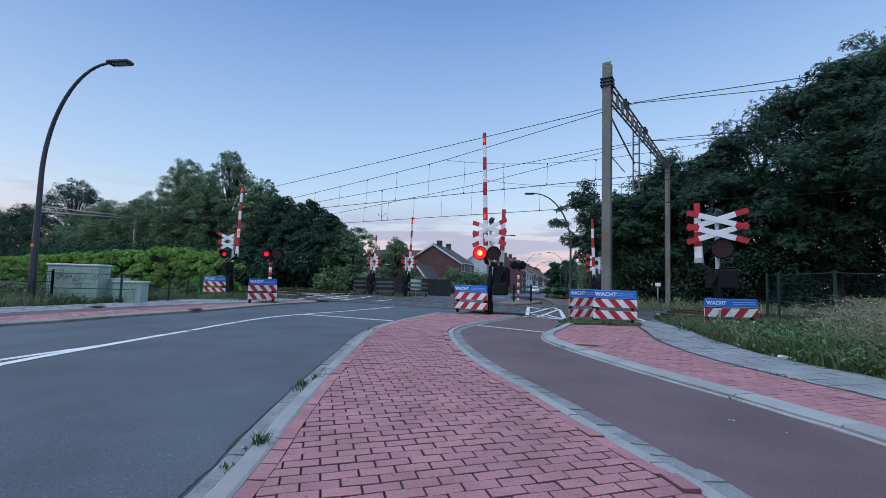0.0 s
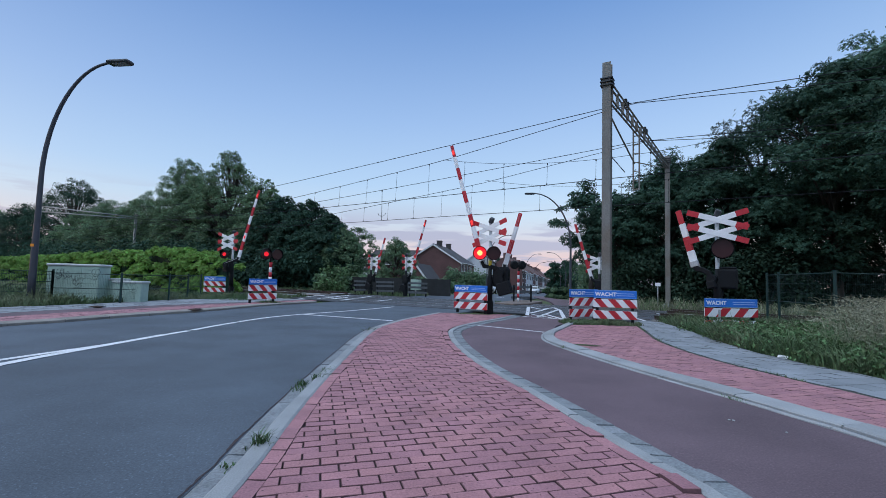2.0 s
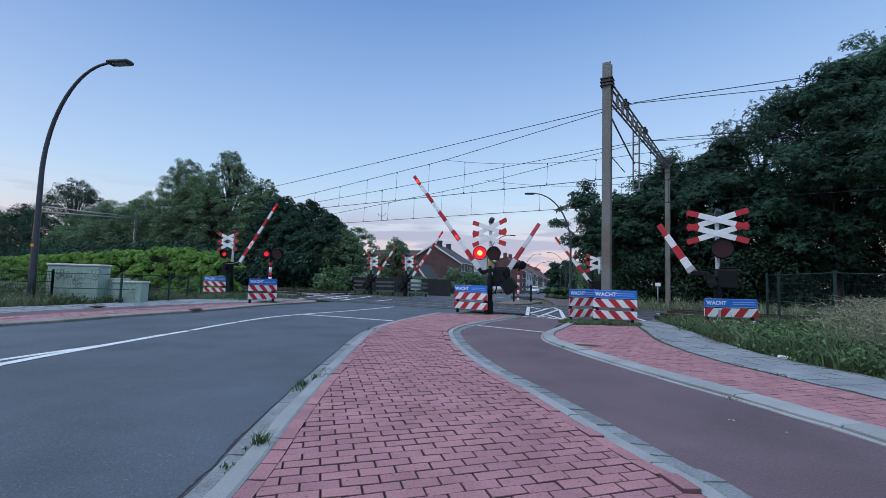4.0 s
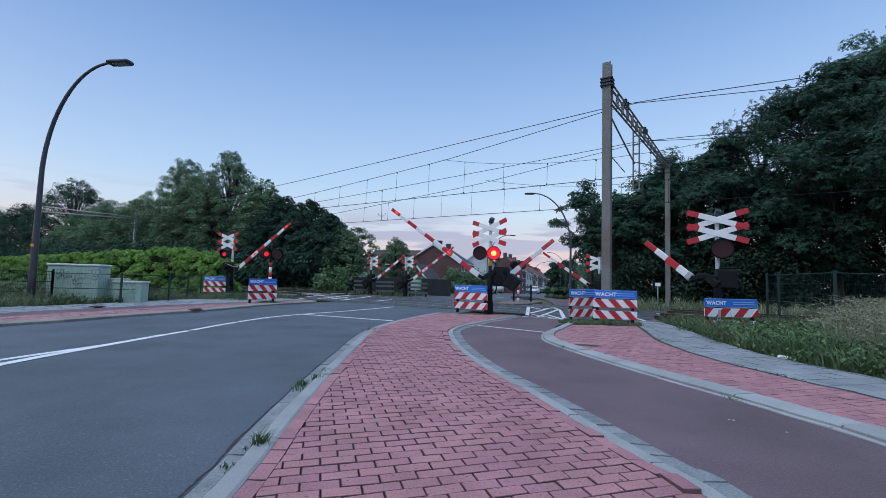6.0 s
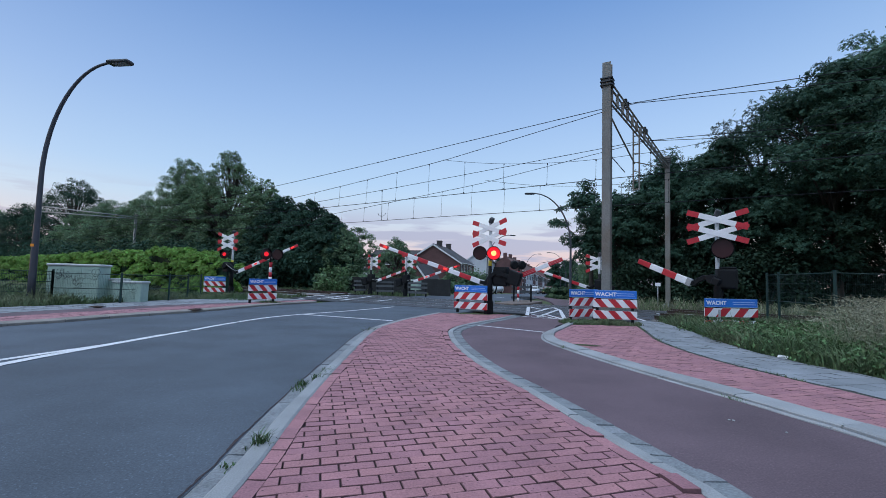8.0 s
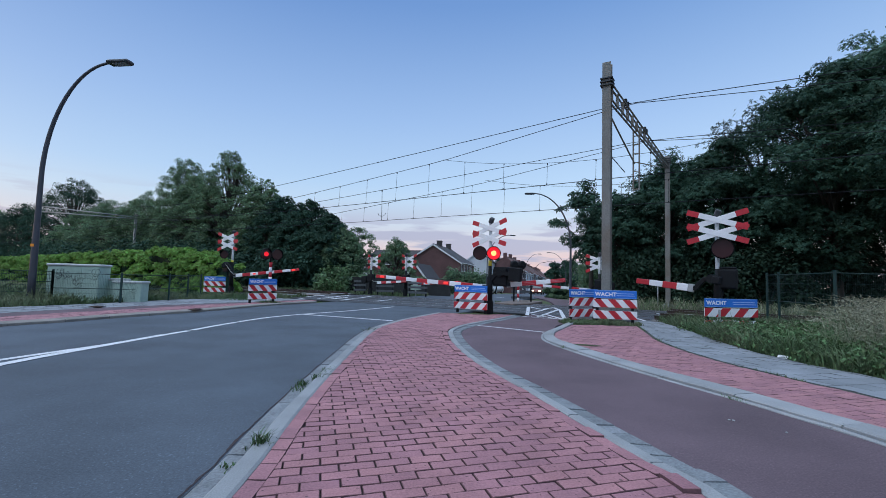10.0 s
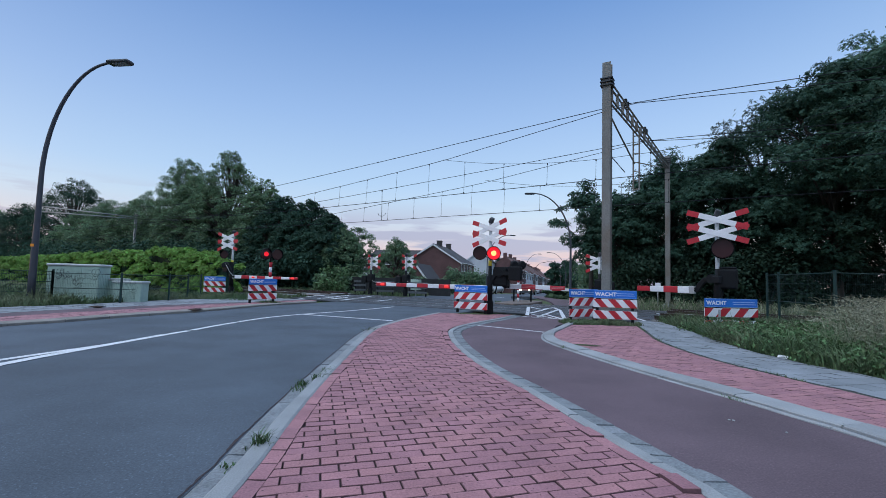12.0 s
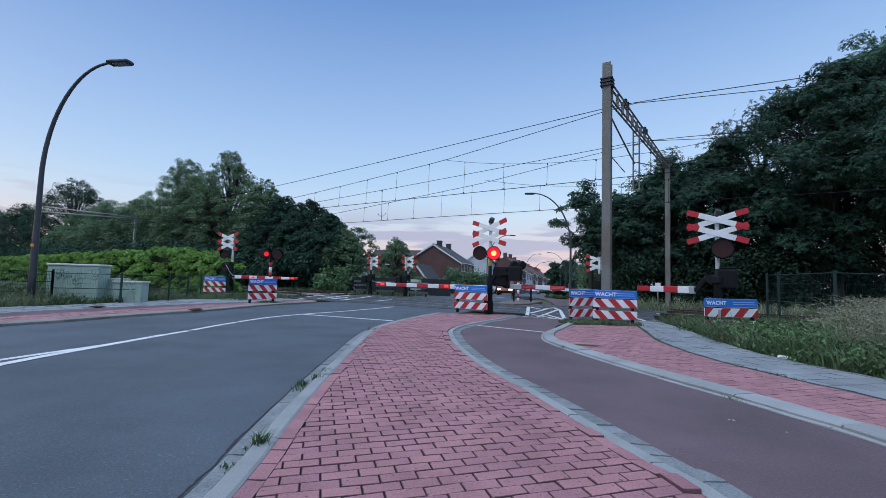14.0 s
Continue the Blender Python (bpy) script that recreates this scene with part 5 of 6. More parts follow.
def build_grass():
    rng = np.random.default_rng(7)
    gv = side_of(GREY_VERGE + [(6.9, 15.5)])
    edge = lambda y: gv(y)[0] + 0.02
    grass("verge_grass", rng, scatter(rng, 26000, edge, lambda y: edge(y) + 0.9 + 0.25 * max(0, y - 4), 3.5, 14.3), 0.15, 0.46, GRASS, "uneven green verge grass along the footpath")
    thick = lambda q, k=0.84: q[q[:, 0] > k * q[:, 1] + 0.25 * np.sin(q[:, 1] * 4.1) + 0.15 * np.sin(q[:, 0] * 9)]
    low = scatter(rng, 12000, lambda y: edge(y) + 0.3, lambda y: edge(y) + 5, 9.0, 14.0)
    grass("verge_grass", rng, low, 0.18, 0.50, GRASS, "green verge grass round the footpath signal", 0.35, 0.012)
    grass("tall_grass", rng, thick(scatter(rng, 34000, lambda y: edge(y) + 0.45, lambda y: edge(y) + 6.5, 4.5, 12.0)), 0.22, 0.70, GRASS, "tall unmown grass", 0.42, 0.006)
    seed_heads("seed_grass", rng, thick(scatter(rng, 5500, lambda y: edge(y) + 0.8, lambda y: edge(y) + 6.5, 4.5, 11.0), 0.86), 0.35, 0.86, "pale dry grass ears over the verge")
    tallest = thick(scatter(rng, 9000, lambda y: edge(y) + 1.2, lambda y: edge(y) + 6.5, 4.5, 10.5), 0.89)
    grass("tall_grass", rng, tallest, 0.5, 0.95, GRASS, "tall unmown grass", 0.35, 0.006)
    seed_heads("seed_grass", rng, tallest[::3], 0.75, 1.08, "pale dry grass ears over the verge")
    fringe = scatter(rng, 12000, edge, lambda y: edge(y) + 0.6, 4.2, 10.5)
    grass("tall_grass", rng, fringe[np.sin(fringe[:, 1] * 6.3) + np.sin(fringe[:, 1] * 2.7 + 1) > -0.5], 0.18, 0.56, GRASS, "lush grass tufts hanging over the paving", 0.6, 0.006)
    # broad-leaved weeds among the grass
    for k, (cnt, inner, outer, y0, y1, top) in enumerate(((200, 0.15, 3.5, 4.5, 11.8, 0.48), (30, 0.15, 0.7, 4.5, 9.5, 0.40), (90, 1.0, 6.0, 4.5, 10.0, 0.66), (80, 0.05, 2.4, 9.3, 12.0, 0.32))):
        spots = scatter(rng, cnt, lambda y: edge(y) + inner, lambda y: edge(y) + outer, y0, y1)
        per = 130
        hh = np.repeat(rng.uniform(0.4, 1.0, cnt) * top, per)
        u = rng.normal(size=(cnt * per, 3)) * np.array([0.14, 0.14, 0])
        c = np.repeat(np.column_stack([spots, np.full(cnt, -0.1)]), per, 0) + u
        c[:, 2] += rng.uniform(0.1, 1, cnt * per) * hh
        ob = quads_mesh("broadleaf_weeds", leaf_corners(rng, c, 0.034, out=u * 3), cnt * per, LEAF_WEED)
        tagged(ob, "low broad-leaved weeds among the verge grass", "weeds", "", "stuff")
    # beyond the near track, and round masts
    p = np.array([tuple(tn(t, n))[:2] for t, n in zip(rng.uniform(-25, 4.3, 6000), rng.uniform(22.8, 27.5, 6000))])
    grass("track_grass", rng, p, 0.15, 0.75, STRAW, "dry tall grass beyond the tracks", 0.35, 0.012)
    p = np.array([tuple(tn(t, n))[:2] for t, n in zip(rng.uniform(-25, 4.3, 8000), rng.uniform(22.8, 27.5, 8000))])
    grass("track_grass", rng, p, 0.2, 0.7, GRASS, "green grass beyond the tracks", 0.3, 0.02)
    p = np.array([tuple(tn(t, n))[:2] for t, n in zip(rng.uniform(-30, -4.6, 9000), rng.uniform(13.2, 15.0, 9000))])
    grass("track_grass", rng, p, 0.1, 0.45, GRASS, "grass before the tracks", 0.3, 0.015)
    # tufts at the boards
    for cx, cy, rx, ry, n, h in ((4.5, 12.75, 1.0, 0.35, 5200, 0.23), (3.75, 13.0, 0.35, 0.35, 1500, 0.2), (1.3, 15.1, 0.75, 0.35, 900, 0.10), (-6.8, 18.1, 0.5, 0.5, 900, 0.15), (7.9, 12.0, 1.1, 0.4, 3500, 0.30), (3.9, 24.3, 1.0, 0.6, 600, 0.15)):
        q = np.stack([cx + rx * rng.uniform(-1, 1, n), cy + ry * rng.uniform(-1, 1, n)], 1)
        grass("grass_tuft", rng, q, 0.08, h, GRASS, "green grass tuft at the foot of a board", 0.35, 0.010, -0.06)
    # weeds in kerb joints
    for cx, cy, r, n, h in ((-1.166, 3.04, 0.05, 130, 0.17), (-1.24, 2.74, 0.05, 40, 0.04), (-1.41, 4.78, 0.06, 60, 0.09), (-1.34, 5.04, 0.05, 50, 0.10), (-1.32, 5.44, 0.06, 60, 0.10), (-1.27, 5.15, 0.12, 90, 0.06), (-1.3, 5.55, 0.08, 70, 0.06), (-1.5, 9.8, 0.15, 60, 0.14), (3.02, 4.70, 0.08, 70, 0.06), (3.36, 3.86, 0.08, 90, 0.07), (2.2, 8.0, 0.12, 90, 0.08), (-1.38, 4.6, 0.08, 40, 0.05)):
        q = np.stack([cx + rng.normal(0, r * 0.5, n), cy + rng.normal(0, r * 0.6, n)], 1)
        grass("weed", rng, q, 0.02, h, GRASS if cy > 5.5 else LEAF_WEED, "small green weed in a kerb joint", 0.5, 0.004, -0.03)
    n = 700
    pg = resample(PINK_GREY[2:], 0.02)
    idx = rng.integers(0, len(pg), n)
    q = np.array([pg[i] for i in idx]) + rng.normal(0, 0.03, (n, 2))
    q = q[(np.sin(q[:, 1] * 2.3) > 0.1)]
    grass("joint_weeds", rng, q, 0.01, 0.05, GRASS, "moss and weeds along the paver edging", 0.6, 0.006, -0.01)
    # across the road
    lg = side_of(LEFT_GREY)
    le = lambda y: lg(y)[0] - 0.05
    grass("verge_grass", rng, scatter(rng, 20000, lambda y: le(y) - 4.5, le, 9.0, 19.0), 0.15, 0.5, GRASS, "rough green grass along the far footpath", 0.35, 0.014)
    grass("verge_grass", rng, scatter(rng, 16000, lambda y: le(y) - 9, lambda y: le(y) - 1.5, 10.0, 20.0), 0.3, 0.75, GRASS, "taller grass before the hedge", 0.35, 0.014)
    grass("verge_grass", rng, scatter(rng, 9000, lambda y: -13.0, lambda y: -8.2 + (y - 19) * 0.2, 19.0, 24.5), 0.1, 0.4, GRASS, "rough grass before the far signal", 0.35, 0.014)
    p = np.array([tuple(tn(t, n))[:2] for t, n in zip(rng.uniform(17.5, 45, 9000), rng.uniform(22.8, 27, 9000))])
    grass("track_grass", rng, p, 0.1, 0.4, GRASS, "grass beyond the far tracks", 0.3, 0.025)


def build_hedges():
    crest = lambda x: np.interp(x, [0.0, 0.8, 1.3, 2.4, 3.6, 4.8, 6.7, 10, 14, 19, 24, 31, 41], [1.7, 1.9, 2.15, 2.35, 2.42, 2.6, 2.67, 2.6, 2.5, 2.4, 2.32, 2.22, 2.15]) + 0.07 * np.sin(np.asarray(x) * 2.7) + 0.05 * np.sin(np.asarray(x) * 5.3)
    hedge("hedge", (-11.5, 25.0), (-46, 46.5), crest, 1.3, 11, LEAF_HEDGE, 3400, 0.12, "bright green overgrown hedge along the railway")
    hedge("low_hedge", (9.9, 42.4), (11.7, 43.0), lambda x: 0.95 + 0.04 * np.sin(np.asarray(x) * 4), 1.2, 12, LEAF_MID, 4000, 0.11, "low dark green hedge at the street corner")


# ---- fences, cabinets ----
def mesh_fence(name, pts, h, label, bars=4, step=0.16, z=-0.1, wire=0.004, thick=0.012):
    ob = thing(name, Matrix.Identity(4), label, "fence", "wire fences")
    for p in pts:
        bm = bmesh.new()
        box(bm, (*p, z + h / 2), (0.055, 0.055, h + 0.06), None, 0.006)
        part("fence_post", bm, GREEN_WIRE, ob)
    for a, b in zip(pts, pts[1:]):
        bm = bmesh.new()
        L = math.dist(a, b)
        for k in range(bars):
            zz = z + 0.06 + (h - 0.1) * k / (bars - 1)
            tube(bm, [(*a, zz), (*b, zz)], thick if k % 3 else 0.012, 5)
        n = int(L / step)
        for k in range(1, n):
            x, y = a[0] + (b[0] - a[0]) * k / n, a[1] + (b[1] - a[1]) * k / n
            tube(bm, [(x, y, z + 0.06), (x, y, z + h - 0.04)], wire, 3, cap=False)
        part("wire_panel", bm, GREEN_WIRE, ob)


def cabinet(m, w, d, h, label, scrawl=None):
    ob = thing("roadside_cabinet", m, label, "cabinet", "roadside cabinets")
    bm = bmesh.new()
    box(bm, (0, 0, h / 2), (w, d, h), None, 0.015)
    part("body", bm, CABINET, ob)
    bm = bmesh.new()
    box(bm, (0, 0, h + 0.035), (w + 0.08, d + 0.08, 0.09), None, 0.03)
    part("lid", bm, CABINET_TOP, ob)
    n = max(1, round(w / 0.6))
    for k in range(n):
        bm = bmesh.new()
        box(bm, (-w / 2 + w * (k + 0.5) / n, -d / 2 - 0.006, h / 2), (w / n - 0.02, 0.014, h - 0.12), None, 0.004)
        door = part("door", bm, CABINET, ob)
    if scrawl:
        rng = random.Random(5)
        for k in range(scrawl):
            cx, cz = rng.uniform(-w * 0.42, w * 0.42), rng.uniform(h * 0.45, h * 0.85)
            pts = []
            a, wob = rng.uniform(0, 6), rng.uniform(0.03, 0.11)
            for i in range(18):
                a += rng.uniform(0.2, 0.8)
                pts.append((cx + i * wob * 0.1 + math.cos(a) * wob, -d / 2 - 0.017, cz + math.sin(a) * wob * 1.3))
            bm = bmesh.new()
            tube(bm, pts, rng.choice((0.003, 0.004, 0.007)), 4)
            part("graffiti", bm, SCRAWL, ob, "dark sprayed scribble")


def build_verge_things():
    cabinet(pose(-12.76, 16.05, -0.12, 0, 0, 3), 1.72, 0.6, 1.33, "pale green steel cabinet with sprayed scribbles", 15)
    cabinet(pose(-11.75, 16.6, -0.12, 0, 0, 3), 0.45, 0.5, 0.85, "small pale grey steel cabinet", None)
    cabinet(pose(-11.15, 16.4, -0.12, 0, 0, 5), 0.95, 0.5, 0.78, "low pale green steel cabinet with faint scribbles", 2)
    mesh_fence("wire_fence", [(-22, 14.2), (-18.2, 14.6), (-15.6, 15.0), (-13.05, 15.3)], 1.15, "dark green wire mesh fence before the hedge", 10, step=0.05, wire=0.006, thick=0.006)
    mesh_fence("wire_fence", [(-13.05, 15.3), (-10.95, 15.6), (-10.5, 17.6), (-10.9, 19.6), (-11.4, 21.6)], 1.1, "dark green wire mesh fence round the cabinets", 7, step=0.05, wire=0.0022, thick=0.0025)
    mesh_fence("wire_fence", [(10.2, 14.3), (10.05, 13.6), (9.4, 10.9), (12.3, 11.2), (16.2, 11.6), (20, 12.0)], 1.66, "dark green wire mesh fence in tall grass", 7, step=0.06, wire=0.0025, thick=0.003)
    # drain grates
    for x, y in ((-7.17, 13.38), (-10.07, 13.41)):
        ob = thing("drain_grate", pose(x, y, 0.03, 0, 0, 100), "rusty iron drain grate in the kerb", "drain", "drains")
        bm = bmesh.new()
        box(bm, (0, 0, 0), (0.42, 0.26, 0.02), None, 0.004)
        part("frame", bm, RUST, ob)
        for k in range(6):
            bm = bmesh.new()
            box(bm, (-0.16 + k * 0.064, 0, 0.012), (0.03, 0.2, 0.012))
            part("bar", bm, RUST, ob)
    # scraps on the path
    rng = random.Random(3)
    for x, y, s, c in ((5.40, 7.25, 0.07, "crumpled white scrap of paper in the grass"), (2.49, 3.98, 0.012, "small pale scrap on the cycle path"), (-1.26, 3.05, 0.018, "small dry leaf in the gutter"), (2.76, 3.68, 0.011, "small dry leaf on the cycle path"), (2.52, 3.97, 0.011, "small pale scrap on the cycle path")):
        bm = bmesh.new()
        bmesh.ops.create_icosphere(bm, subdivisions=2, radius=s)
        for v in bm.verts:
            v.co *= rng.uniform(0.5, 1.3)
            v.co.z *= 0.45
        ob = finish("litter", bm, LITTER if s > 0.05 else KERB)
        ob.matrix_basis = pose(x, y, (0.03 if s > 0.05 else -0.03))
        tagged(ob, c, "litter", "litter")
    # soil washed onto the pavers at the kerb corner, and under the boards
    for x, y, rx, ry, lab in ((2.55, 8.2, 0.36, 0.11, "brown soil and moss at the kerb corner"), (0.9, 15.0, 0.7, 0.16, "thin soil under the waiting board")):
        bm = bmesh.new()
        vs = []
        for k in range(20):
            a = k * math.pi / 10
            f = rng.uniform(0.6, 1.15)
            vs.append(bm.verts.new((x + rx * f * math.cos(a), y + ry * f * math.sin(a) - 0.3 * rx * math.cos(a) * 0.6, 0.004)))
        c = bm.verts.new((x, y, 0.022))
        for a, b in zip(vs, vs[1:] + vs[:1]):
            bm.faces.new((a, b, c))
        tagged(finish("soil_patch", bm, SOIL), lab, "", "", "structure")
    # small white notice by the tracks and a stake by the board
    ob = thing("notice_sign", pose(10.7, 22.6, 0.1, 0, 0, -25), "small white notice on a thin post by the tracks", "sign")
    pole(ob, 1.1, 0.02, z0=-0.25)
    bm = bmesh.new()
    box(bm, (0, -0.03, 1.05), (0.24, 0.01, 0.17), None, 0.002)
    part("panel", bm, WHITE, ob)
    ob = thing("stake", pose(7.28, 12.0, -0.12), "short grey stake before the board", "post")
    bm = bmesh.new()
    box(bm, (0, 0, 0.32), (0.08, 0.06, 0.64), None, 0.01)
    part("body", bm, GALV, ob)
    # pale equipment box and timber fence beyond the tracks
    ob = thing("switch_box", pose(-1.75, 30.6, -0.15, 0, 0, -20), "pale grey switch box on a post", "box")
    pole(ob, 0.6, 0.04)
    bm = bmesh.new()
    box(bm, (0, 0, 0.85), (0.65, 0.35, 0.7), None, 0.02)
    part("body", bm, CABINET, ob)
    ob = thing("timber_fence", Matrix.Identity(4), "dark garden fence of upright boards", "fence")
    a, b = Vector((-8.5, 35.5)), Vector((0.6, 31.6))
    for k in range(60):
        p = a.lerp(b, (k + 0.5) / 60)
        bm = bmesh.new()
        box(bm, (p.x, p.y, zg(p.x, p.y) + 0.5), (0.165, 0.03, 1.2 + 0.02 * (k % 3)), (0, 0, -23), 0.004)
        part("board", bm, DARK_FENCE, ob)
    # traffic island
    isl = [(2.6, 22.3), (3.4, 24.2), (4.3, 26.4), (5.2, 26.2), (5.6, 25.4), (4.4, 22.6), (3.4, 21.7)]
    bm = bmesh.new()
    prism(bm, isl, -0.1, 0.05, 0, 0.02)
    tagged(finish("traffic_island", bm, ISLAND_TOP), "low brown-paved traffic island", "", "", "structure")


# ---- houses and cars ----
def house(m, w, d, eave, ridge, label, brick, roof, windows=True, side=True, chim=()):
    """A gabled house: gable towards -y, ridge along y."""
    ob = thing("house", m, label, "house", "houses")
    bm = bmesh.new()
    a = [(-w / 2, 0), (w / 2, 0)]
    pr = [(-w / 2, 0), (w / 2, 0), (w / 2, eave), (0, ridge), (-w / 2, eave)]
    f = [bm.verts.new((x, 0, z)) for x, z in pr]
    b = [bm.verts.new((x, d, z)) for x, z in pr]
    bm.faces.new(f)
    bm.faces.new(b[::-1])
    for i in range(5):
        bm.faces.new((f[(i + 1) % 5], f[i], b[i], b[(i + 1) % 5]))
    bmesh.ops.recalc_face_normals(bm, faces=bm.faces)
    wall = part("wall", bm, brick, ob)
    for s in (-1, 1):
        run = math.hypot(w / 2, ridge - eave)
        ang = math.degrees(math.atan2(ridge - eave, w / 2)) * s
        bm = bmesh.new()
        c = (s * (w / 4 + 0.12), d / 2, (eave + ridge) / 2 + 0.06 - 0.12 * (ridge - eave) / (w / 2))
        box(bm, c, (run + 0.5, d + 0.4, 0.14), (0, ang, 0), 0.02)
        rf = part("roof", bm, roof, ob)
        bm = bmesh.new()
        box(bm, (c[0], -0.22, c[2] - 0.06), (run + 0.5, 0.06, 0.22), (0, ang, 0))
        part("fascia", bm, TRIM, rf, "white fascia board")
        if side:
            bm = bmesh.new()
            box(bm, (s * (w / 2 + 0.32), d / 2, eave - 0.08), (0.14, d + 0.4, 0.12), None, 0.02)
            part("gutter", bm, TRIM, rf, "white gutter")
    for y in chim:
        bm = bmesh.new()
        box(bm, (0.15, y, ridge + 0.25), (0.8, 0.6, 1.1), None, 0.02)
        box(bm, (0.15, y, ridge + 0.83), (0.9, 0.7, 0.1), None, 0.02)
        part("chimney", bm, ROOF, ob)
    if windows:
        for y in np.arange(1.6, d - 0.8, 2.4):
            for z in (1.5, eave - 0.75):
                bm = bmesh.new()
                box(bm, (w / 2 + 0.02, y, z), (0.06, 1.5, 1.15))
                wf = part("window", bm, TRIM, ob, "white window frame")
                for k in (-0.36, 0.36):
                    bm = bmesh.new()
                    box(bm, (w / 2 + 0.045, y + k, z), (0.03, 0.6, 0.98))
                    part("pane", bm, PANE, wf)
    return ob


def terrace_house(m, w, d, eave, ridge, brick, roof, label):
    """A terraced house, its front towards +x, ridge along y."""
    ob = thing("terraced_house", m, label, "house", "terraced houses")
    bm = bmesh.new()
    pr = [(-d, 0), (0, 0), (0, eave), (-d / 2, ridge), (-d, eave)]
    f = [bm.verts.new((x, 0, z)) for x, z in pr]
    b = [bm.verts.new((x, w, z)) for x, z in pr]
    bm.faces.new(f)
    bm.faces.new(b[::-1])
    for i in range(5):
        bm.faces.new((f[(i + 1) % 5], f[i], b[i], b[(i + 1) % 5]))
    bmesh.ops.recalc_face_normals(bm, faces=bm.faces)
    part("wall", bm, brick, ob)
    ang = math.degrees(math.atan2(ridge - eave, d / 2))
    run = math.hypot(d / 2, ridge - eave)
    for s in (0, 1):
        bm = bmesh.new()
        box(bm, (-d / 4 if s else -d * 3 / 4, w / 2, (eave + ridge) / 2 + 0.05), (run + 0.3, w - 0.02, 0.14), (0, ang if s else -ang, 0), 0.02)
        part("roof", bm, roof, ob)
    bm = bmesh.new()
    box(bm, (0.18, w / 2, eave - 0.05), (0.2, w - 0.02, 0.16))
    part("gutter", bm, TRIM, ob)
    for y, z, ww, hh in ((w * 0.27, 1.5, 1.6, 1.5), (w * 0.27, eave - 1.0, 1.3, 1.2), (w * 0.75, eave - 1.0, 1.3, 1.2), (w * 0.75, 1.1, 1.0, 2.1)):
        bm = bmesh.new()
        box(bm, (0.02, y, z), (0.08, ww, hh))
        wf = part("window" if hh < 2 else "door", bm, TRIM, ob)
        bm = bmesh.new()
        box(bm, (0.06, y, z + (0.15 if hh > 2 else 0)), (0.03, ww - 0.25, hh - (0.8 if hh > 2 else 0.25)))
        part("pane", bm, PANE, wf)
    bm = bmesh.new()
    box(bm, (-d / 2, 0.5, ridge + 0.3), (0.7, 0.6, 1.0), None, 0.02)
    part("chimney", bm, HOUSE_BRICK, ob)
    return ob


def build_houses():
    house(pose(-1.5, 70, -1.1, 0, 0, -14), 8.6, 12, 4.85, 7.55, "red-brown brick house with dark tiled gable roof", HOUSE_BRICK, ROOF, chim=(3.2, 9.6))
    house(pose(-4.0, 84, -1.4, 0, 0, 76), 9, 9, 5.0, 7.6, "brick house behind, with dark tiled roof", HOUSE_BRICK, ROOF, windows=False)
    house(pose(-3.35, 56.5, -0.7, 0, 0, -10), 3.3, 9, 1.5, 3.65, "low outbuilding with steep dark roof and white fascia", HOUSE_BRICK, ROOF, windows=False, side=False)
    house(pose(-9.4, 52, -0.6, 0, 0, -10), 2.4, 3.5, 1.7, 2.7, "small shed with white-edged gable", DARK_FENCE, ROOF, windows=False, side=False)
    house(pose(6.7, 86.5, -1.45, 0, 0, -14), 4.6, 8, 6.3, 7.9, "white rendered house with dark gable roof", WHITE_RENDER, ROOF, windows=False, side=False)
    rng = random.Random(9)
    d = Vector((0.30, 0.954, 0))
    p = Vector((15.9, 91, 0))
    for k in range(12):
        w = 6.6
        z = zg(p.x, p.y) - 0.15
        b, r = (HOUSE_BRICK, ROOF_RED) if k not in (1, 2, 4, 7) else (WHITE_RENDER, ROOF_RED)
        terrace_house(Matrix.Translation((p.x, p.y, z)) @ pose(0, 0, 0, 0, 0, -17.4), w, 7.0, 4.6 + rng.uniform(-0.15, 0.25), 7.4 + rng.uniform(-0.2, 0.3), b, r,
                      "brick terraced house with brown tiled roof and white windows" if k not in (1, 2, 4, 7) else "pale rendered terraced house with brown tiled roof")
        p = p + d * w


CARS = []


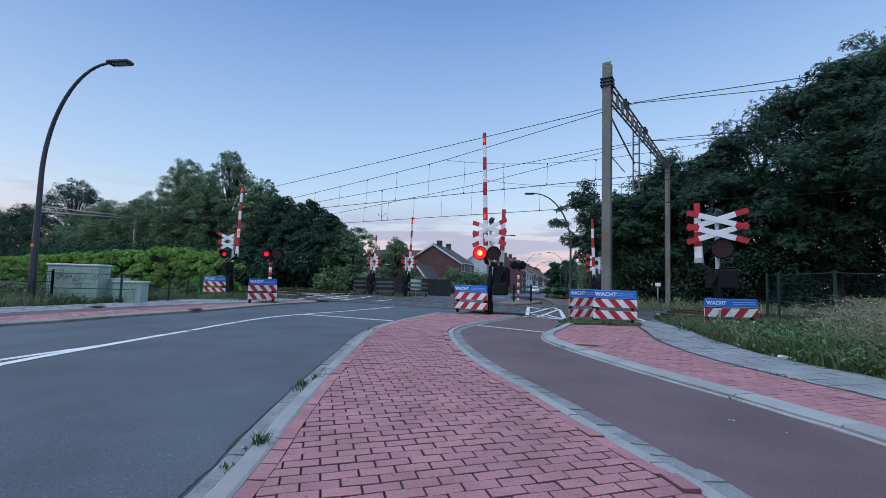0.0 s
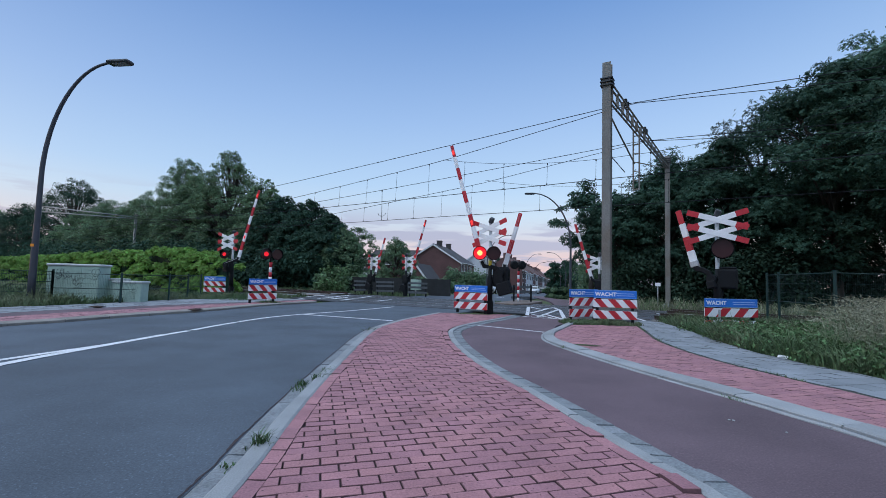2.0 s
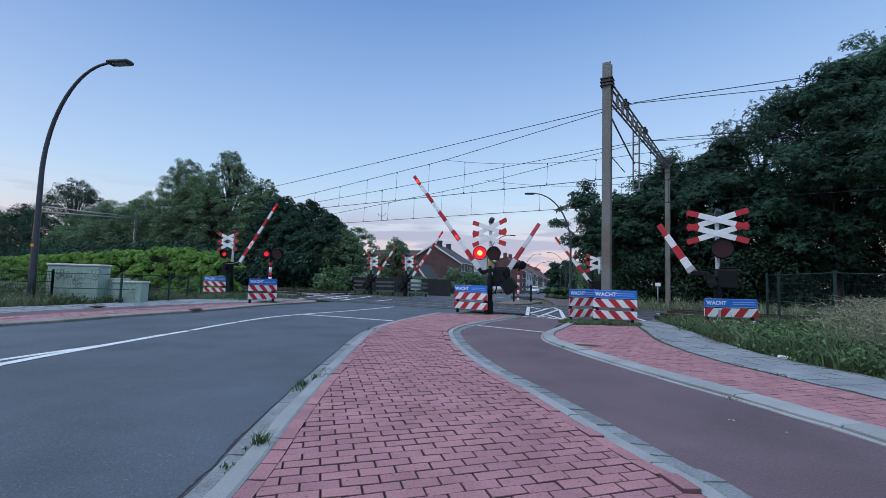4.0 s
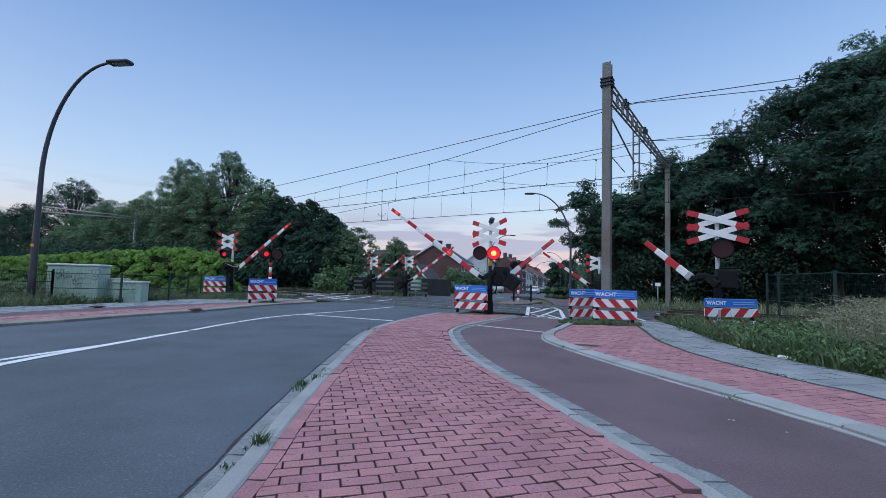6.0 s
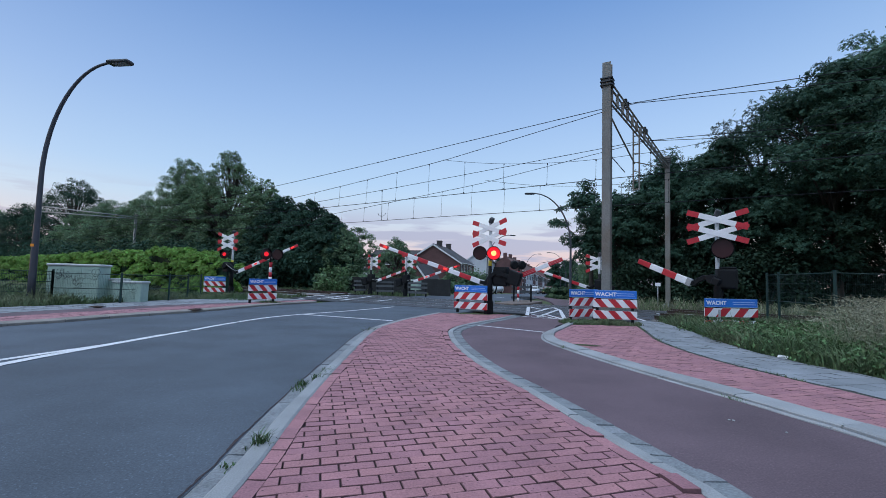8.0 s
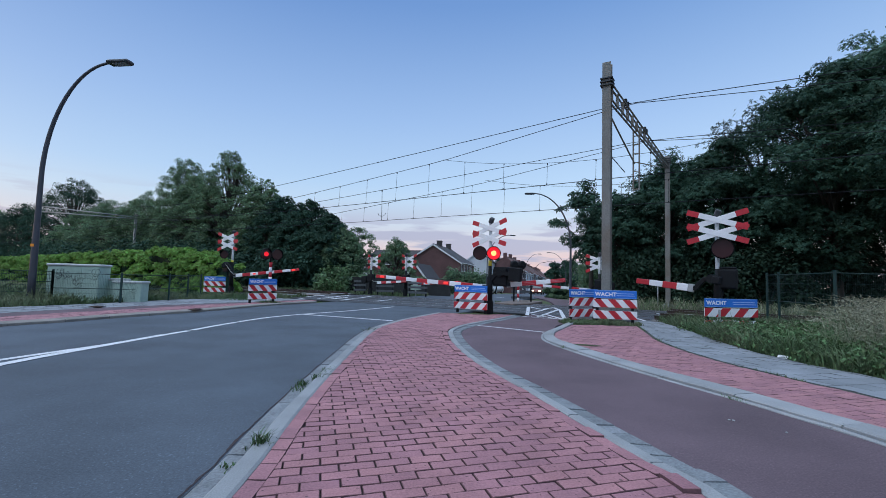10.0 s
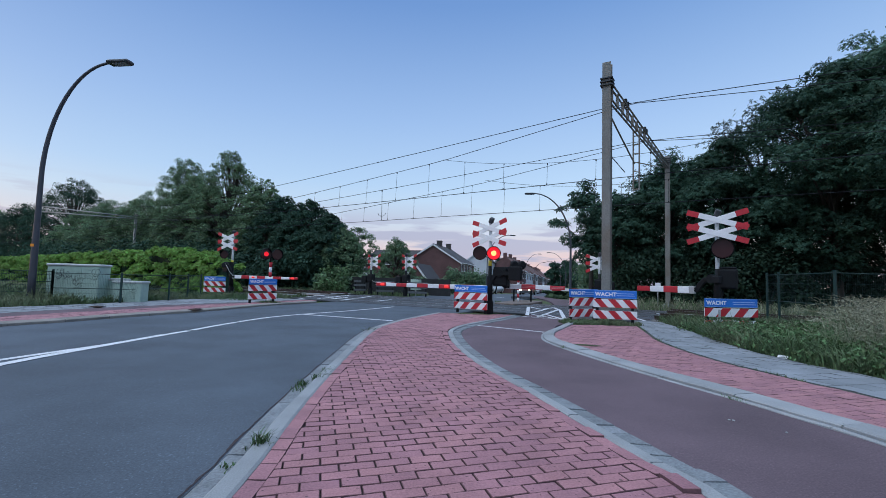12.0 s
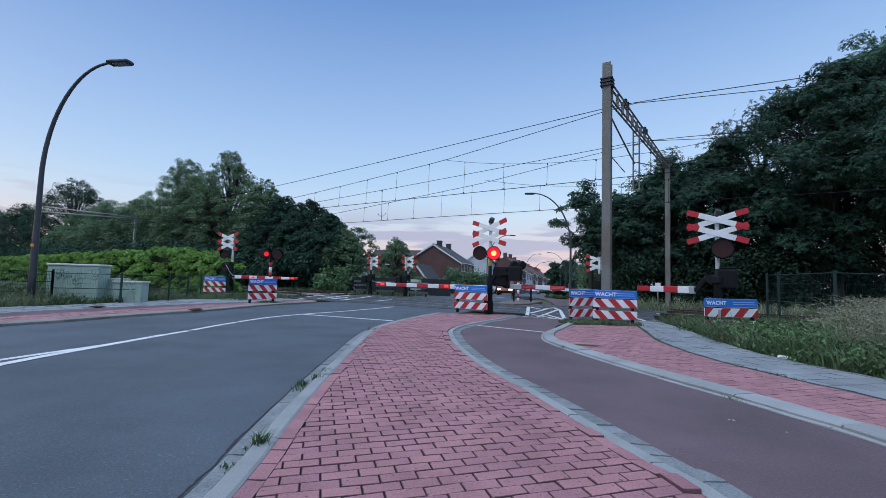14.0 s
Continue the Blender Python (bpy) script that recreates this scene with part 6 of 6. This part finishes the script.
def car(name, m, paint, label, van=False, lit=False):
    """A passenger car, front towards -y."""
    ob = thing(name, m, label, "car", "cars")
    L, W, H = (4.3, 1.75, 1.48) if not van else (4.9, 1.95, 2.2)
    side = [(-L / 2, 0.28), (-L / 2, 0.62), (-L / 2 + 0.25, 0.80), (-L / 2 + 1.05, 0.92), (-L / 2 + 1.75, H - 0.03), (L / 2 - 1.1, H), (L / 2 - 0.25, 0.98), (L / 2, 0.85), (L / 2, 0.3)]
    bm = bmesh.new()
    rings = []
    for x, ins in ((-W / 2, 0.0), (W / 2, 0.0)):
        rings.append([bm.verts.new((x * (1 - (0.16 if z > 1.0 else 0)), y, z)) for y, z in side])
    n = len(side)
    bm.faces.new(rings[0])
    bm.faces.new(rings[1][::-1])
    for i in range(n):
        bm.faces.new((rings[0][i], rings[1][i], rings[1][(i + 1) % n], rings[0][(i + 1) % n]))
    bmesh.ops.recalc_face_normals(bm, faces=bm.faces)
    bmesh.ops.bevel(bm, geom=bm.edges[:], offset=0.06, segments=2, affect="EDGES")
    part("body", bm, paint, ob, smooth=True)
    bm = bmesh.new()
    box(bm, (0, -L / 2 + 1.36, (0.92 + H) / 2), (W * 0.78, 0.03, 0.62), (math.degrees(math.atan2(0.7, H - 0.95)) * -1, 0, 0), 0.01)
    part("windscreen", bm, PANE, ob)
    for s in (-1, 1):
        bm = bmesh.new()
        box(bm, (s * W * 0.462, 0.3, (0.95 + H) / 2), (0.03, 2.0, 0.38), (0, s * -14, 0), 0.01)
        part("side_window", bm, PANE, ob)
        for y in (-L / 2 + 0.85, L / 2 - 0.85):
            bm = bmesh.new()
            tube(bm, [(s * (W / 2 - 0.2), y, 0.31), (s * (W / 2 + 0.01), y, 0.31)], 0.31, 16)
            wh = part("wheel", bm, TYRE, ob)
            bm = bmesh.new()
            tube(bm, [(s * (W / 2), y, 0.31), (s * (W / 2 + 0.02), y, 0.31)], 0.2, 12)
            part("rim", bm, GALV, wh)
        bm = bmesh.new()
        box(bm, (s * (W / 2 - 0.28), -L / 2 + 0.0, 0.66), (0.36, 0.08, 0.17), None, 0.03)
        part("headlight", bm, HEADLIGHT if lit else GALV, ob, "lit headlight" if lit else "unlit headlight")
    bm = bmesh.new()
    box(bm, (0, -L / 2 - 0.01, 0.45), (W * 0.8, 0.05, 0.14), None, 0.02)
    part("bumper", bm, BLACK, ob)
    return ob


STREET_TURN = -16
DRIVE = [
    [(0, 33, 132), (3, 28.5, 117), (5.5, 25.6, 104), (8, 20.0, 86), (10.8, 14.3, 71), (11.8, 12.2, 64), (12.8, 9.6, 57), (13.4, 7.8, 53), (14, 7.0, 49.5)],
    [(0, 45, 168), (5.5, 33.5, 134), (8, 29.2, 119), (10.8, 26, 108), (14, 23.6, 100)],
    [(0, 52, 190), (5.5, 40, 155), (8, 36, 140), (10.8, 33, 129), (14, 30, 120)],
]


def build_cars():
    for x, y, paint, lab, turn in ((17.6, 87, CAR_WHITE, "parked white car at the kerb", STREET_TURN), (21.4, 97, CAR_DARK, "parked dark car at the kerb", STREET_TURN), (7.1, 63, CAR_WHITE, "parked white car before a house", -24)):
        car("parked_car", pose(x, y, zg(x, y) - 0.05, 0, 0, turn), paint, lab)
    for rows, paint, lab in zip(DRIVE, (CAR_RED, CAR_DARK, CAR_DARK), ("red-brown car with lit headlights, driving up", "dark car with lit headlights in the queue", "dark car with lit headlights in the queue")):
        x, y = rows[0][1:]
        CARS.append((car("moving_car", pose(x, y, zg(x, y) - 0.05, 0, 0, STREET_TURN), paint, lab, lit=True), rows))


# ---- motion of barriers, lamps and cars ----
SWING = [
    [(0, 88), (0.45, 88), (1.0, 83), (1.5, 77.5), (2.0, 73), (3.0, 62.5), (4.2, 50), (5.5, 38.5), (6.5, 30), (7.5, 21.5), (8.0, 17.5), (9.3, 7.5), (10.3, 2), (10.9, 0), (14, 0)],
    [(0, 88.5), (0.45, 88.5), (1.0, 82.5), (1.5, 78), (2.0, 74), (2.5, 69.5), (3.0, 65), (4.2, 54.5), (5.5, 43.4), (6.0, 38.8), (6.5, 35), (7.0, 31), (7.5, 26.8), (8.0, 22.5), (9.3, 11), (10.3, 4.0), (10.9, 0.3), (11.1, 0), (14, 0)],
]


def lit_spans(when):
    """Times at which a lamp is lit."""
    period, start, length = {"A": (0.65, 0.52, 0.255), "B": (0.65, 0.12, 0.405), "R": (0.6575, 0.25, 0.40), "M": (0.6575, 0.65, 0.2575), "L": (0.6535, 0.52, 0.31)}[when]
    out, t = [], start - period
    while t < 14.2:
        out.append((t, t + length))
        t += period
    return out


def motions():
    for arm, way, track, z, y, x0, turn in BOOMS:
        rows = []
        for t, a in SWING[track]:
            m = Matrix.Translation((x0, y, z)) @ pose(0, 0, 0, 0, 0, turn + (0 if way > 0 else 180)) @ pose(0, 0, 0, 0, -a, 0)
            rows.append((t, m))
        walk(arm, rows)
    for lens, when in LENSES:
        at = Matrix.Translation((0, -0.02, 0))
        if when == "X":
            m = at @ pose(0, 0, 0, 0, 0, 180)
            walk(lens, [(0, m), (14, m)])
            continue
        spans = lit_spans(when)
        lit = lambda t: any(a <= t < b for a, b in spans)
        changes = sorted(c for s in spans for c in s if 0.06 < c < 13.94)
        rows = [(0.0, at @ pose(0, 0, 0, 0, 0, 0 if lit(0.0) else 180))]
        for c in changes:
            k = 3 * round(c * FPS / 3 - 0.5)
            a, b = (180, 0) if lit(c + 0.02) else (0, 180)
            for i, f in ((0, 0.0), (1, 0.34), (2, 0.67), (3, 1.0)):
                t = (k + i) / FPS
                if rows[-1][0] < t < 14.0:
                    rows.append((t, at @ pose(0, 0, 0, 0, 0, a + (b - a) * f)))
        rows.append((14.0, at @ pose(0, 0, 0, 0, 0, 0 if lit(14.0) else 180)))
        walk(lens, rows)
    for ob, rows in CARS:
        out = []
        for i, (t, x, y) in enumerate(rows):
            a, b = rows[max(i - 1, 0)], rows[min(i + 1, len(rows) - 1)]
            turn = -math.degrees(math.atan2(a[1] - b[1], a[2] - b[2]))
            out.append((t, pose(x, y, zg(x, y) - 0.05, 0, 0, turn)))
        walk(ob, out)


build_ground()
build_paving()
build_marks()
build_track()
build_deck()
build_overhead()
build_signals()
build_boards()
build_lamps()
build_verge_things()
build_houses()
build_cars()
build_hedges()
build_trees()
build_grass()
build_kerbs()
lay("pavement", "red concrete pavers in running bond", offset(BRICK_EDGE, 0.115), offset(PATH_L_OUT, -0.118), (-0.621, 2.912), (0.953, 0.302), (-0.262, 0.965), 0.2105, 0.1035, 0.0085, 1.9, 11.0, BRICK, 4.2, "red pavers in running bond", worn_edge=0.0028, cut=(-0.401, -0.916, -8.985))
lay("pavement_behind", "red concrete pavers in running bond, further back", offset(BRICK_EDGE, 0.115), offset(PATH_L_OUT, -0.118), (-0.621, 2.912), (0.953, 0.302), (-0.262, 0.965), 0.2105, 0.1035, 0.0085, -2.9, 1.9, BRICK, -9, "red pavers in running bond", worn_edge=0.0028)
lay("pavement_end", "newer red pavers at the end of the pavement", offset(BRICK_EDGE, 0.012), offset(PATH_L_OUT, -0.012), (-0.5, 10.2), (0.916, -0.401), (0.401, 0.916), 0.2105, 0.1045, 0.004, 9.0, 15.2, BRICK, 0, "red pavers laid close", worn_edge=0.001, rough=0.0015, cut=(0.401, 0.916, 8.998))
lay("pavement_border", "border course of red pavers along the kerb", offset(BRICK_EDGE, 0.012), offset(BRICK_EDGE, 0.112), (-1.3, 2.0), (1, 0.0), (0.0, 1.0), 0.6, 0.21, 0.008, -2.9, 10.4, BRICK, -9, "border pavers", stack=True, cut=(-0.401, -0.916, -8.985))
lay("pavement_border_path", "border course of red pavers along the cycle path kerb", offset(PATH_L_OUT, -0.112), offset(PATH_L_OUT, -0.012), (-0.8, 2.0), (1, 0.0), (0.0, 1.0), 3.0, 0.21, 0.006, -2.9, 10.4, BRICK, -9, "border pavers", stack=True, cut=(-0.401, -0.916, -8.985))
lay("pavement_right", "red concrete pavers beside the cycle path", offset(PATH_R_OUT, 0.01), offset(PINK_GREY, -0.035), (3.4, 4.3), (0.955, 0.297), (-0.297, 0.955), 0.2105, 0.1055, 0.004, -2.9, 12.2, BRICK, -9, "red pavers in running bond", worn_edge=0.0008, rough=0.0015)
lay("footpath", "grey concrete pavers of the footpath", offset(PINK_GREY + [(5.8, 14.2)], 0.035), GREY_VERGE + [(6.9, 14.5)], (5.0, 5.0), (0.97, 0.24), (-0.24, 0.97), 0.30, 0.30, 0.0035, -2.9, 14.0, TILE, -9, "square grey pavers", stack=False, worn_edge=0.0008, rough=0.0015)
lay("far_pavement", "red pavers across the road", FAR_PINK, offset(ROAD_L[:12], -0.35), (-9.5, 10), (0.97, 0.24), (-0.24, 0.97), 0.2105, 0.2105, 0.006, 8.5, 20.8, BRICK, 0, "red pavers across the road")
lay("far_footpath", "grey pavers across the road", LEFT_GREY, offset(LEFT_PINK, -0.03), (-11, 12), (0.97, 0.24), (-0.24, 0.97), 0.30, 0.30, 0.006, 8.5, 21.5, TILE, 0, "grey pavers across the road")
motions()
